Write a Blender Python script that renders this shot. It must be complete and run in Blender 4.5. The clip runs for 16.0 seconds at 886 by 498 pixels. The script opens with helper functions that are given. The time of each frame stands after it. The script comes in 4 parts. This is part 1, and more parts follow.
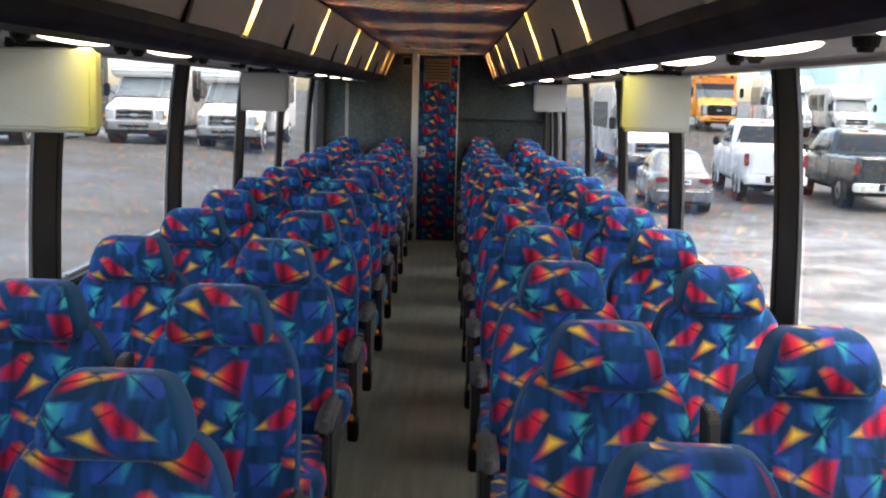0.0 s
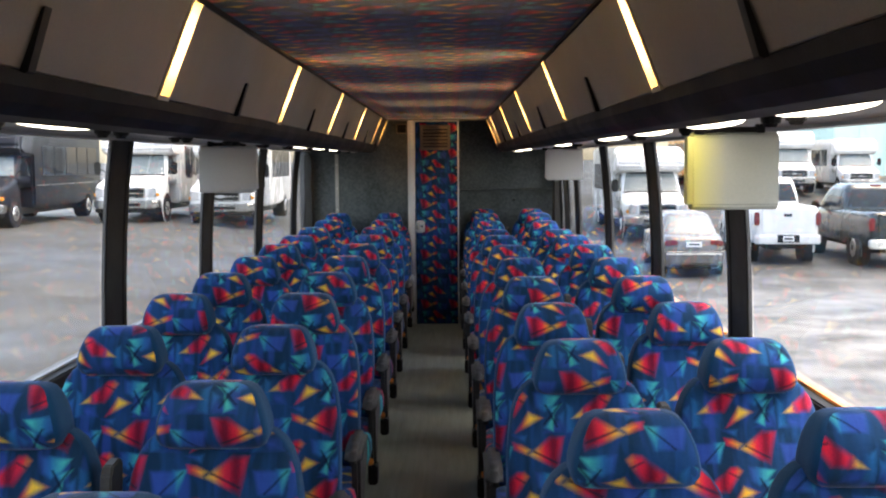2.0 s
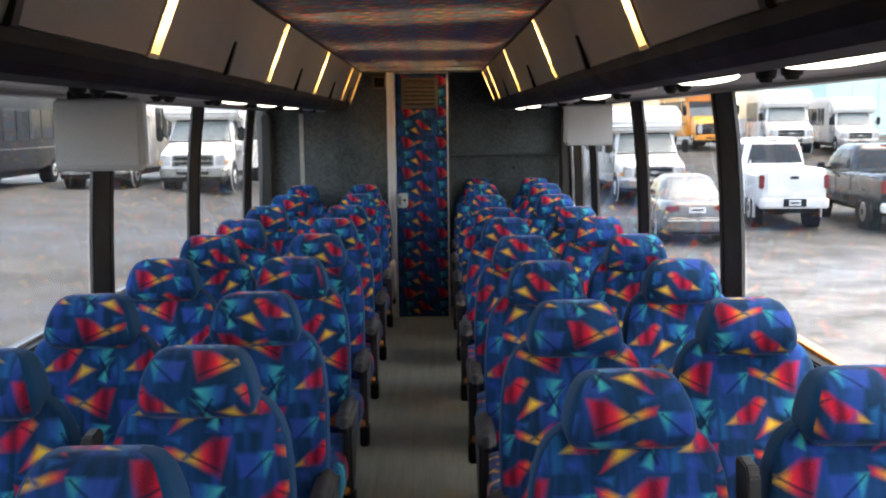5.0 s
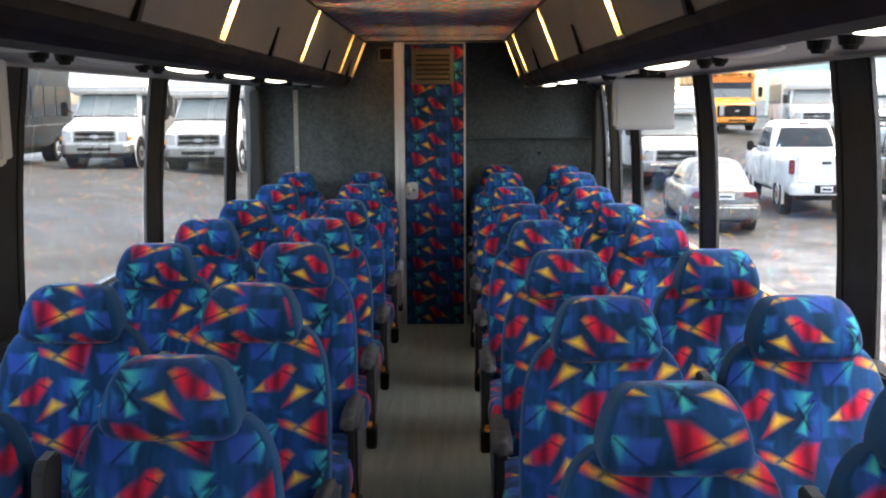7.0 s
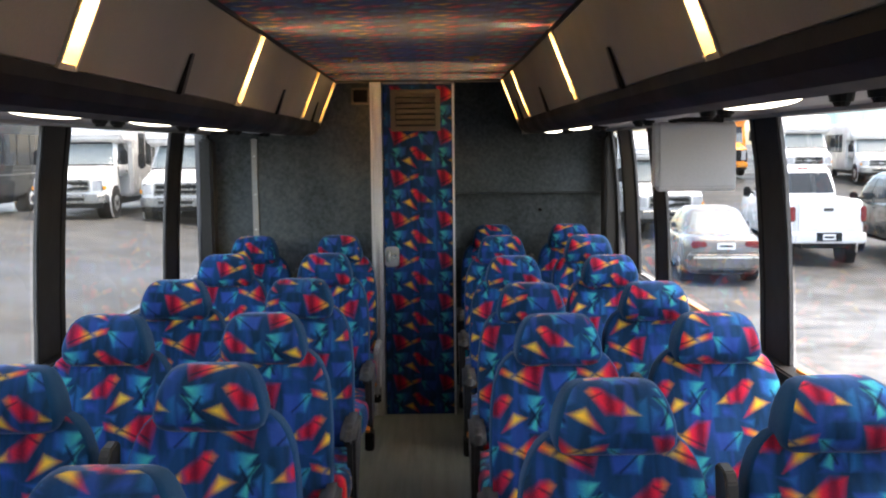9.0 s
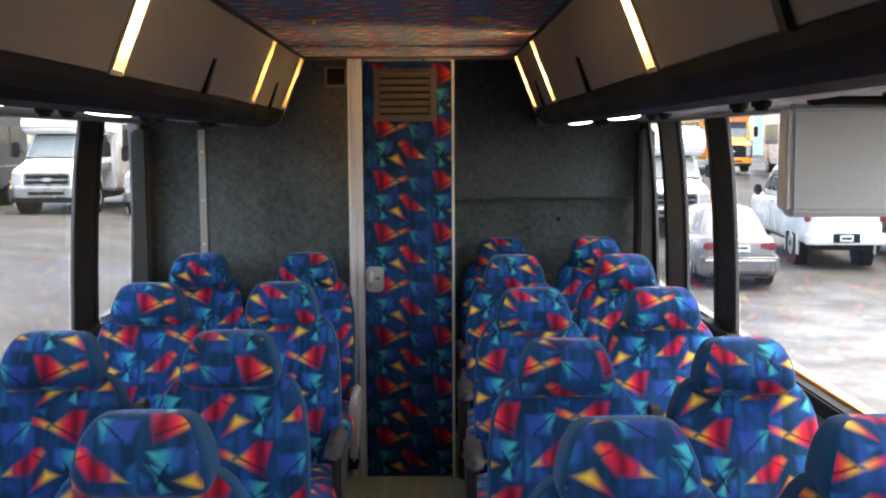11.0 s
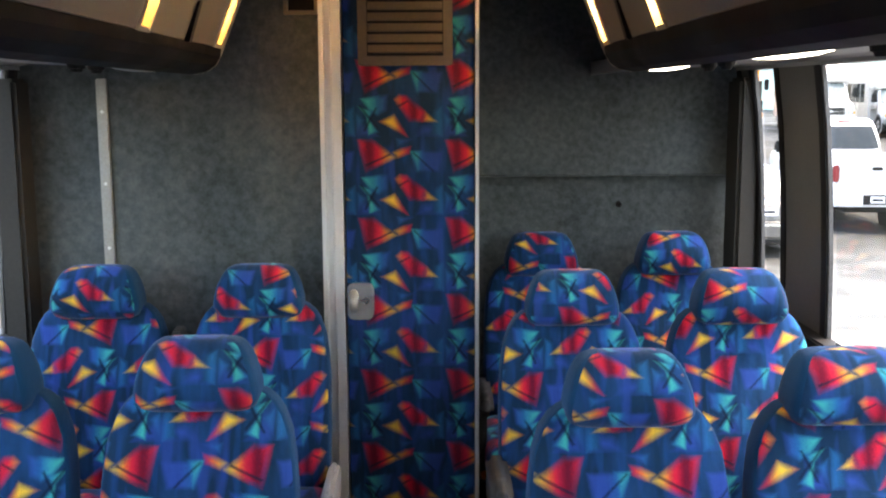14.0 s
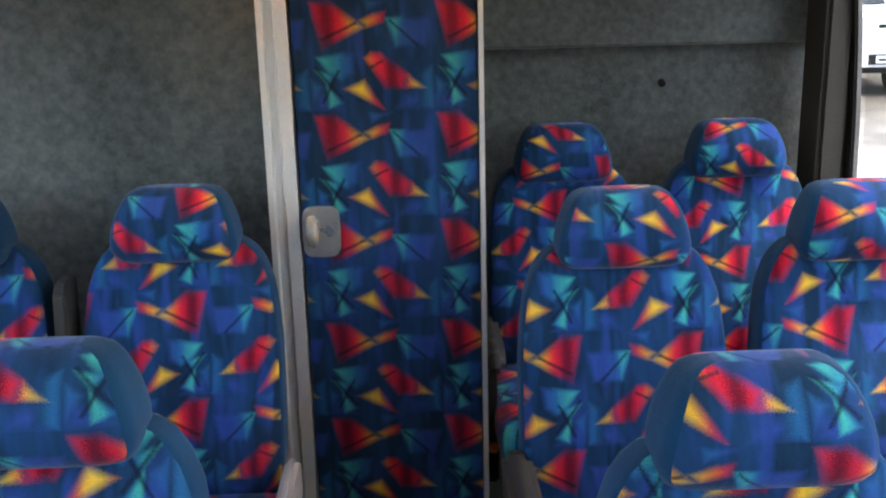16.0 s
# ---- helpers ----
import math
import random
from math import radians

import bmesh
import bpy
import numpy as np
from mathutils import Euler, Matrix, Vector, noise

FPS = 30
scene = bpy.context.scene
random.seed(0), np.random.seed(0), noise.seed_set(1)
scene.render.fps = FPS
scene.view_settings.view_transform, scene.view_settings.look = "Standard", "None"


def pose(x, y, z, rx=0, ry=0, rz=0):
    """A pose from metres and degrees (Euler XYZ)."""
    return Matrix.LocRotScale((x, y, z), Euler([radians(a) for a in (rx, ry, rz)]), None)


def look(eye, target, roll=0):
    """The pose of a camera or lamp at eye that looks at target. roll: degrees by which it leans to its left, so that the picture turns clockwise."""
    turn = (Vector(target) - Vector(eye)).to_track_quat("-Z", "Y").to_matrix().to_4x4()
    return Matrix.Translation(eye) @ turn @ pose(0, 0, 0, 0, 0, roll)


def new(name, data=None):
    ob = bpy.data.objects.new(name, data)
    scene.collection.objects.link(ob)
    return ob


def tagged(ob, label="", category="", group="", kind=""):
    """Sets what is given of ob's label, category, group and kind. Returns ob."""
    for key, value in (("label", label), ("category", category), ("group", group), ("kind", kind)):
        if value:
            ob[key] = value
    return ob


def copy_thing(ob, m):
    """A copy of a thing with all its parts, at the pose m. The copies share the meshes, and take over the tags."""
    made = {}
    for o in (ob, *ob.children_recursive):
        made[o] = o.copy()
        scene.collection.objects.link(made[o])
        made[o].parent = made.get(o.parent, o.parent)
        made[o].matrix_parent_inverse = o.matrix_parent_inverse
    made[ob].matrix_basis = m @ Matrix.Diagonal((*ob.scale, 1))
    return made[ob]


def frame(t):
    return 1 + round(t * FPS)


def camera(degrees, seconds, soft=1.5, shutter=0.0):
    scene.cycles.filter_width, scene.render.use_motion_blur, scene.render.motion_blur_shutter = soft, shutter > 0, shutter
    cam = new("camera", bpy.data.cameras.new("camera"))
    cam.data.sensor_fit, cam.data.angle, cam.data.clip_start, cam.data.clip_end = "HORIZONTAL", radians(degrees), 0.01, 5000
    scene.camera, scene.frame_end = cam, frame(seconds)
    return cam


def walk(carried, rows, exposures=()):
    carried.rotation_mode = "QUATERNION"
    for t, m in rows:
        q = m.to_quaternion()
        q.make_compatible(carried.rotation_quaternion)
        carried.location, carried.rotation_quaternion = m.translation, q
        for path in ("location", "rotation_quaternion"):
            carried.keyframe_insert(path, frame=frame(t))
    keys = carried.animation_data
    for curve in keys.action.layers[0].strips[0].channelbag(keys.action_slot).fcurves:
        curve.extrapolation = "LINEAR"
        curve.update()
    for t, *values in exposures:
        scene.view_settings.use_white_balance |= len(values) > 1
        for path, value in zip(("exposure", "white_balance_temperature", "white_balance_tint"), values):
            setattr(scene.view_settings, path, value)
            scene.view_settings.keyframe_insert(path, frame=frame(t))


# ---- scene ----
cam = camera(46.3, 16.0, soft=2.15)
PATH = [
    (0, (0.126, -0.288, 1.523), (0.118, 1.69, 1.225), 1.5),
    (0.5, (0.083, -0.089, 1.547), (0.12, 1.894, 1.295), -0.2),
    (1, (0.09, 0.181, 1.54), (0.093, 2.171, 1.34), -0.4),
    (1.5, (0.124, 0.451, 1.545), (0.092, 2.444, 1.374), 0.8),
    (2, (0.106, 0.72, 1.54), (0.094, 2.712, 1.369), -0.4),
    (2.5, (0.095, 0.99, 1.532), (0.093, 2.982, 1.354), -0.6),
    (3, (0.123, 1.295, 1.54), (0.126, 3.286, 1.353), 0.8),
    (3.5, (0.108, 1.592, 1.534), (0.117, 3.583, 1.341), 0.3),
    (3.7, (0.098, 1.706, 1.542), (0.114, 3.697, 1.348), -0.8),
    (5.8, (0.083, 2.745, 1.527), (0.098, 4.727, 1.26), -0.4),
    (6, (0.096, 2.859, 1.527), (0.11, 4.843, 1.277), 0.0),
    (6.5, (0.12, 3.122, 1.525), (0.115, 5.107, 1.283), 1.0),
    (7, (0.08, 3.415, 1.518), (0.07, 5.395, 1.236), -0.3),
    (7.5, (0.063, 3.683, 1.509), (0.076, 5.651, 1.154), -0.8),
    (8, (0.108, 3.982, 1.527), (0.101, 5.959, 1.226), 0.1),
    (8.5, (0.111, 4.237, 1.53), (0.1, 6.221, 1.284), 0.1),
    (9, (0.085, 4.512, 1.542), (0.1, 6.502, 1.346), -0.6),
    (9.2, (0.087, 4.622, 1.531), (0.11, 6.612, 1.335), -1.1),
    (11.3, (0.1, 5.901, 1.546), (0.117, 7.889, 1.331), 0.1),
    (11.5, (0.104, 6.004, 1.545), (0.114, 7.991, 1.322), 0.4),
    (12, (0.072, 6.305, 1.542), (0.072, 8.291, 1.307), 0.4),
    (12.5, (0.059, 6.553, 1.539), (0.07, 8.537, 1.291), 0.0),
    (13, (0.092, 6.827, 1.538), (0.092, 8.81, 1.278), 0.8),
    (13.5, (0.082, 7.058, 1.526), (0.077, 9.037, 1.235), 0.4),
    (14, (0.048, 7.275, 1.547), (0.075, 9.253, 1.252), -0.3),
    (14.5, (0.058, 7.511, 1.528), (0.101, 9.48, 1.177), -0.2),
    (15, (0.088, 7.744, 1.527), (0.094, 9.706, 1.137), 0.7),
    (15.5, (0.076, 7.974, 1.507), (0.086, 9.926, 1.073), 0.7),
    (16, (0.043, 8.177, 1.5), (0.096, 10.101, 0.956), -1.4),
]
walk(cam, [(t, look(eye, target, roll)) for t, eye, target, roll in PATH], exposures=[(0, 1.26, 7750, 13), (6, 1.28, 7750, 13), (7.5, 1.5, 7700, 12), (8.2, 1.54, 7700, 12), (9.2, 1.44, 7700, 13), (11.5, 1.68, 7700, 13), (13, 1.95, 7700, 13), (14, 2.04, 7750, 12), (15, 2.1, 7800, 11), (16, 2.0, 7800, 12)])
SKY, SUN, LAMP, READ = 0.6, 1.6, 50.0, 3.2

# ---------- world and light ----------
world = bpy.data.worlds.new("overcast_sky")
scene.world = world
world.use_nodes = True
wn, wl = world.node_tree.nodes, world.node_tree.links
sky = wn.new("ShaderNodeTexSky")
sky.sky_type = "NISHITA"
sky.sun_disc = False
sky.sun_elevation, sky.sun_rotation = radians(70), radians(84)
sky.air_density, sky.dust_density, sky.ozone_density = 1.0, 3.0, 1.0
wl.new(sky.outputs[0], wn["Background"].inputs[0])
wn["Background"].inputs[1].default_value = SKY
sun = new("sun", bpy.data.lights.new("sun", "SUN"))
sun.data.energy, sun.data.angle, sun.data.color = SUN, radians(22), (1.0, 0.97, 0.93)
sun.matrix_world = look((9, 1, 25), (0, 0, 0))

# ---------- materials ----------


def material(name):
    m = bpy.data.materials.new(name)
    m.use_nodes = True
    return m, m.node_tree, m.node_tree.nodes["Principled BSDF"]


def put(tree, kind, **values):
    """A node with its settings; keys of inputs are given as in_<index>."""
    n = tree.nodes.new(kind)
    for key, value in values.items():
        if key.startswith("in_"):
            n.inputs[int(key[3:])].default_value = value
        elif key == "operation":
            n.operation = value
        elif key == "data_type":
            n.data_type = value
        elif key == "blend_type":
            n.blend_type = value
    return n


def mixed(tree, fac, a, b, blend="MIX"):
    """Mixes two colours or sockets; returns the socket."""
    n = put(tree, "ShaderNodeMix", data_type="RGBA", blend_type=blend)
    for i, v in ((0, fac), (6, a), (7, b)):
        if isinstance(v, bpy.types.NodeSocket):
            tree.links.new(v, n.inputs[i])
        else:
            n.inputs[i].default_value = (*v, 1.0) if isinstance(v, tuple) and len(v) == 3 else v
    return n.outputs[2]


def ranged(tree, socket, lo, hi, out_lo=0.0, out_hi=1.0):
    n = put(tree, "ShaderNodeMapRange", in_1=lo, in_2=hi, in_3=out_lo, in_4=out_hi)
    tree.links.new(socket, n.inputs[0])
    return n.outputs[0]


def noisy(tree, vector, scale, detail=3.0, rough=0.6):
    n = put(tree, "ShaderNodeTexNoise", in_2=scale, in_3=detail, in_4=rough)
    tree.links.new(vector, n.inputs[0])
    return n.outputs[0]


def surface(name, dark, light, rough, grain=60.0, patch=3.0, metal=0.0, bump=0.15, depth=0.002, spread=0.08, sheen=0.0, shine=0.5):
    """A plain material that varies at two scales: fine grain and larger wear."""
    m, t, b = material(name)
    co = put(t, "ShaderNodeTexCoord").outputs[3]
    fine, broad = noisy(t, co, grain), noisy(t, co, patch, 4.0)
    both = put(t, "ShaderNodeMath", operation="ADD")
    t.links.new(ranged(t, fine, 0.3, 0.7, 0.0, 0.5), both.inputs[0])
    t.links.new(ranged(t, broad, 0.3, 0.7, 0.0, 0.5), both.inputs[1])
    t.links.new(mixed(t, both.outputs[0], dark, light), b.inputs["Base Color"])
    t.links.new(ranged(t, broad, 0.3, 0.7, max(0.02, rough - spread), min(1.0, rough + spread)), b.inputs["Roughness"])
    b.inputs["Metallic"].default_value = metal
    b.inputs["Sheen Weight"].default_value = sheen
    b.inputs["Specular IOR Level"].default_value = shine
    if bump:
        bn = put(t, "ShaderNodeBump", in_0=bump, in_1=depth)
        t.links.new(fine, bn.inputs["Height"])
        t.links.new(bn.outputs[0], b.inputs["Normal"])
    return m


def fabric(name, shift=True, ribs=False, size=1.0, sheen=0.22, deep=0.0):
    """Woven transit moquette: red, orange, yellow, teal and blue shards on navy, repeated in a tile of 0.264 by 0.236 m."""
    m, t, b = material(name)
    uv = put(t, "ShaderNodeTexCoord").outputs[2]
    wob = put(t, "ShaderNodeTexNoise", in_2=9.0, in_3=2.0)
    t.links.new(uv, wob.inputs[0])
    move = put(t, "ShaderNodeVectorMath", operation="MULTIPLY_ADD", in_1=(0.03, 0.03, 0.0), in_2=(-0.015, -0.015, 0.0))
    t.links.new(wob.outputs[1], move.inputs[0])
    scale = put(t, "ShaderNodeVectorMath", operation="MULTIPLY", in_1=(1 / (0.264 * size), 1 / (0.236 * size), 0.0))
    t.links.new(uv, scale.inputs[0])
    total = put(t, "ShaderNodeVectorMath", operation="ADD")
    t.links.new(scale.outputs[0], total.inputs[0])
    t.links.new(move.outputs[0], total.inputs[1])
    place = total.outputs[0]
    if shift:
        rnd = put(t, "ShaderNodeObjectInfo").outputs["Random"]
        far = put(t, "ShaderNodeVectorMath", operation="MULTIPLY", in_1=(37.0, 91.0, 0.0))
        cr = put(t, "ShaderNodeCombineXYZ")
        t.links.new(rnd, cr.inputs[0])
        t.links.new(rnd, cr.inputs[1])
        t.links.new(cr.outputs[0], far.inputs[0])
        sh = put(t, "ShaderNodeVectorMath", operation="ADD")
        t.links.new(place, sh.inputs[0])
        t.links.new(far.outputs[0], sh.inputs[1])
        place = sh.outputs[0]
    fr = put(t, "ShaderNodeVectorMath", operation="FRACTION")
    t.links.new(place, fr.inputs[0])
    sp = put(t, "ShaderNodeSeparateXYZ")
    t.links.new(fr.outputs[0], sp.inputs[0])
    one = put(t, "ShaderNodeCombineXYZ", in_2=1.0)
    t.links.new(sp.outputs[0], one.inputs[0])
    t.links.new(sp.outputs[1], one.inputs[1])
    u, v = sp.outputs[0], sp.outputs[1]
    speck = noisy(t, uv, 480.0, 1.0)

    fuzz = ranged(t, speck, 0.25, 0.75, -0.013, 0.013)
    dith = put(t, "ShaderNodeMath", operation="ADD")
    t.links.new(u, dith.inputs[0])
    t.links.new(ranged(t, speck, 0.25, 0.75, -0.042, 0.042), dith.inputs[1])
    ud = dith.outputs[0]

    def shard(points, soft=0.04, grow=1.02):
        """The mask of a convex patch of the tile, its corners given clockwise."""
        mx, my = (sum(p[i] for p in points) / len(points) for i in (0, 1))
        points = [(mx + (px - mx) * grow, my + (py - my) * grow) for px, py in points]
        best = None
        for (ax, ay), (bx, by) in zip(points, points[1:] + points[:1]):
            dx, dy = bx - ax, by - ay
            size = math.hypot(dx, dy)
            nx, ny = dy / size, -dx / size
            d = put(t, "ShaderNodeVectorMath", operation="DOT_PRODUCT", in_1=(nx, ny, -(nx * ax + ny * ay)))
            t.links.new(one.outputs[0], d.inputs[0])
            if best is None:
                best = d.outputs["Value"]
            else:
                low = put(t, "ShaderNodeMath", operation="MINIMUM")
                t.links.new(best, low.inputs[0])
                t.links.new(d.outputs["Value"], low.inputs[1])
                best = low.outputs[0]
        near = put(t, "ShaderNodeMath", operation="ADD")
        t.links.new(best, near.inputs[0])
        t.links.new(fuzz, near.inputs[1])
        return ranged(t, near.outputs[0], -0.015, soft * 1.1)

    def hairline(ax, ay, bx, by, half=0.006):
        """The mask of a thin dark thread from one point of the tile to another."""
        dx, dy = bx - ax, by - ay
        size = math.hypot(dx, dy)
        nx, ny = dy / size * half, -dx / size * half
        return shard([(ax - nx, ay - ny), (bx - nx, by - ny), (bx + nx, by + ny), (ax + nx, ay + ny)], 0.004, 1.0)

    tall = put(t, "ShaderNodeVectorMath", operation="MULTIPLY", in_1=(3.2, 0.55, 0.0))
    t.links.new(place, tall.inputs[0])
    col = mixed(t, ranged(t, noisy(t, tall.outputs[0], 1.1, 2.0), 0.42, 0.6), NAVY, BLUE)
    col = mixed(t, ranged(t, noisy(t, tall.outputs[0], 1.7, 1.0), 0.56, 0.68, 0.0, 0.7), col, ROYAL)
    col = mixed(t, ranged(t, noisy(t, tall.outputs[0], 2.7, 1.0), 0.54, 0.68, 0.0, 0.4), col, (0.006, 0.07, 0.25))
    col = mixed(t, shard([(0.630, 0.815), (0.985, 0.815), (0.939, 0.565), (0.694, 0.565)], 0.03), col, mixed(t, ranged(t, ud, 0.656, 0.820), TEALBLUE, ROYAL))
    col = mixed(t, shard([(0.630, 0.820), (0.762, 0.826), (0.711, 0.581)], 0.03), col, mixed(t, ranged(t, ud, 0.635, 0.752), TEAL, TEALBLUE))
    col = mixed(t, shard([(0.023, 0.005), (0.037, 0.208), (0.214, 0.073), (0.279, 0.005)], 0.06), col, ROYAL)
    col = mixed(t, shard([(0.679, 0.005), (0.744, 0.156), (0.986, 0.208), (0.986, 0.005)], 0.08), col, ROYAL)
    col = mixed(t, shard([(0.465, 0.985), (0.640, 0.975), (0.484, 0.890)]), col, mixed(t, ranged(t, ud, 0.465, 0.595), TEALBLUE, ROYAL))
    col = mixed(t, shard([(0.884, 0.333), (0.986, 0.385), (0.995, 0.010), (0.847, 0.031)], 0.04), col, mixed(t, ranged(t, ud, 0.847, 0.986), NAVY, TEALBLUE))
    col = mixed(t, shard([(0.010, 0.292), (0.100, 0.219), (0.010, 0.021)]), col, mixed(t, ranged(t, v, 0.021, 0.292), ROYAL, TEALBLUE))
    col = mixed(t, shard([(0.068, 0.487), (0.377, 0.531), (0.352, 0.337), (0.251, 0.276), (0.162, 0.342)], 0.04), col, mixed(t, ranged(t, ud, 0.238, 0.365), TEALBLUE, ROYAL))
    col = mixed(t, shard([(0.068, 0.481), (0.276, 0.520), (0.256, 0.298), (0.162, 0.348)], 0.03), col, mixed(t, ranged(t, ud, 0.099, 0.263), TEAL, TEALBLUE))
    col = mixed(t, shard([(0.058, 0.370), (0.210, 0.331), (0.149, 0.242)], 0.02), col, mixed(t, ranged(t, ud, 0.073, 0.200), TEAL, TEALBLUE))
    col = mixed(t, shard([(0.139, 0.226), (0.256, 0.073), (0.149, 0.037)], 0.02), col, mixed(t, ranged(t, ud, 0.149, 0.251), TEAL, TEALBLUE))
    col = mixed(t, shard([(0.023, 0.962), (0.180, 0.976), (0.448, 0.740), (0.111, 0.553)], 0.05), col, mixed(t, ranged(t, ud, 0.314, 0.403), mixed(t, ranged(t, ud, 0.263, 0.339), mixed(t, ranged(t, ud, 0.175, 0.251), mixed(t, ranged(t, ud, 0.053, 0.124), RED, CRIMSON), RED), ORANGE), YELLOW))
    col = mixed(t, shard([(0.423, 0.803), (0.529, 0.865), (0.625, 0.881), (0.610, 0.792), (0.478, 0.742)], 0.045), col, mixed(t, ranged(t, ud, 0.504, 0.592), mixed(t, ranged(t, ud, 0.433, 0.516), YELLOW, ORANGE), RED))
    col = mixed(t, shard([(0.448, 0.470), (0.504, 0.526), (0.585, 0.517), (0.795, 0.323), (0.752, 0.198), (0.610, 0.198)], 0.05), col, mixed(t, ranged(t, ud, 0.681, 0.744), mixed(t, ranged(t, ud, 0.575, 0.643), mixed(t, ranged(t, ud, 0.473, 0.534), ORANGE, RED), CRIMSON), RED))
    col = mixed(t, shard([(0.795, 0.315), (0.914, 0.198), (0.762, 0.198)], 0.04), col, mixed(t, ranged(t, ud, 0.770, 0.846), RED, YELLOW))
    col = mixed(t, shard([(0.276, 0.203), (0.441, 0.281), (0.592, 0.009)], 0.045), col, mixed(t, ranged(t, ud, 0.428, 0.529), mixed(t, ranged(t, ud, 0.286, 0.352), ORANGE, YELLOW), RED))
    for ends in ((0.238, 0.370, 0.099, 0.081, 0.006), (0.053, 0.398, 0.256, 0.120, 0.006), (0.114, 0.637, 0.387, 0.781, 0.008), (0.494, 0.392, 0.595, 0.448, 0.006), (0.656, 0.803, 0.873, 0.573, 0.005)):
        col = mixed(t, hairline(*ends), col, mixed(t, 0.85, col, (0.003, 0.012, 0.03)))
    fine = put(t, "ShaderNodeVectorMath", operation="MULTIPLY", in_1=(9.0, 0.8, 0.0))
    t.links.new(place, fine.inputs[0])
    col = mixed(t, ranged(t, noisy(t, fine.outputs[0], 1.3, 2.0), 0.44, 0.7, 0.0, 0.4), col, mixed(t, 0.5, col, (0.004, 0.012, 0.05)))
    worn = noisy(t, uv, 5.0, 3.0)
    col = mixed(t, ranged(t, speck, 0.35, 0.7, 0.0, 0.22), col, (0.006, 0.02, 0.08))
    col = mixed(t, ranged(t, worn, 0.4, 0.75, 0.0, 0.025), col, (0.2, 0.24, 0.3))
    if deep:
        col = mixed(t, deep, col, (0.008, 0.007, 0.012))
    t.links.new(col, b.inputs["Base Color"])
    b.inputs["Roughness"].default_value = 0.6 if ribs else 0.85
    b.inputs["Sheen Weight"].default_value = sheen
    b.inputs["Sheen Roughness"].default_value = 0.38
    b.inputs["Sheen Tint"].default_value = (0.9, 0.9, 1.0, 1.0) if ribs else (0.55, 0.68, 1.0, 1.0)
    b.inputs["Specular IOR Level"].default_value = 0.15 if ribs else 0.1
    bn = put(t, "ShaderNodeBump", in_0=0.25, in_1=0.002)
    t.links.new(speck, bn.inputs["Height"])
    crease = put(t, "ShaderNodeBump", in_0=0.35, in_1=0.012)
    t.links.new(noisy(t, uv, 16.0, 3.0, 0.55), crease.inputs["Height"])
    t.links.new(bn.outputs[0], crease.inputs["Normal"])
    last = crease
    if ribs:
        along = put(t, "ShaderNodeVectorMath", operation="MULTIPLY", in_1=(110.0, 5.0, 0.0))
        t.links.new(uv, along.inputs[0])
        last = put(t, "ShaderNodeBump", in_0=0.12, in_1=0.001)
        t.links.new(noisy(t, along.outputs[0], 1.0, 2.0), last.inputs["Height"])
        t.links.new(crease.outputs[0], last.inputs["Normal"])
    t.links.new(last.outputs[0], b.inputs["Normal"])
    return m


NAVY, BLUE, ROYAL = (0.0035, 0.029, 0.068), (0.006, 0.05, 0.146), (0.019, 0.067, 0.31)
TEAL, TEALBLUE = (0.03, 0.5, 0.42), (0.008, 0.145, 0.37)
RED, CRIMSON, ORANGE, YELLOW = (0.8, 0.016, 0.045), (0.18, 0.004, 0.016), (0.95, 0.28, 0.028), (0.98, 0.6, 0.055)
M_FABRIC = fabric("moquette", size=0.93)
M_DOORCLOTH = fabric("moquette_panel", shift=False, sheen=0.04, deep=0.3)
M_CEILCLOTH = fabric("moquette_ceiling", shift=False, ribs=True, sheen=0.15)
M_PLUSH = surface("plain_blue_plush", (0.0015, 0.027, 0.073), (0.003, 0.047, 0.123), 0.95, 300, 6, bump=0.3, sheen=0.16, shine=0.08)
M_PLUSH.node_tree.nodes["Principled BSDF"].inputs["Sheen Tint"].default_value = (0.55, 0.68, 1.0, 1.0)
M_GREY = surface("charcoal_plastic", (0.022, 0.0215, 0.021), (0.042, 0.041, 0.04), 0.55, 250, 6, bump=0.1, shine=0.3)
M_BLACK = surface("black_plastic", (0.004, 0.004, 0.0042), (0.009, 0.0085, 0.0085), 0.55, 120, 4, shine=0.18)
M_RUBBER = surface("window_rubber", (0.007, 0.0065, 0.007), (0.014, 0.013, 0.0125), 0.65, 90, 5, shine=0.2)
M_STEEL = surface("seat_steel", (0.05, 0.05, 0.05), (0.1, 0.1, 0.1), 0.45, 80, 5, metal=0.6)
M_ALU = surface("brushed_aluminium", (0.45, 0.45, 0.45), (0.62, 0.61, 0.6), 0.32, 150, 4, metal=1.0)
M_ALUDULL = surface("dull_aluminium", (0.3, 0.29, 0.27), (0.45, 0.44, 0.41), 0.5, 150, 4, metal=0.7)
M_BRIGHT = surface("satin_aluminium", (0.62, 0.63, 0.65), (0.7, 0.71, 0.73), 0.42, 120, 2, metal=0.55, bump=0.0, spread=0.03)
M_CHROME = surface("polished_steel", (0.68, 0.68, 0.68), (0.82, 0.82, 0.8), 0.3, 60, 6, metal=1.0, bump=0.05)
M_BRASS = surface("aged_brass", (0.32, 0.22, 0.09), (0.45, 0.32, 0.14), 0.4, 80, 5, metal=0.8)
M_FLOOR, _t, _b = material("floor_vinyl")
_co = put(_t, "ShaderNodeTexCoord").outputs[3]
_long = put(_t, "ShaderNodeVectorMath", operation="MULTIPLY", in_1=(26.0, 1.6, 1.0))
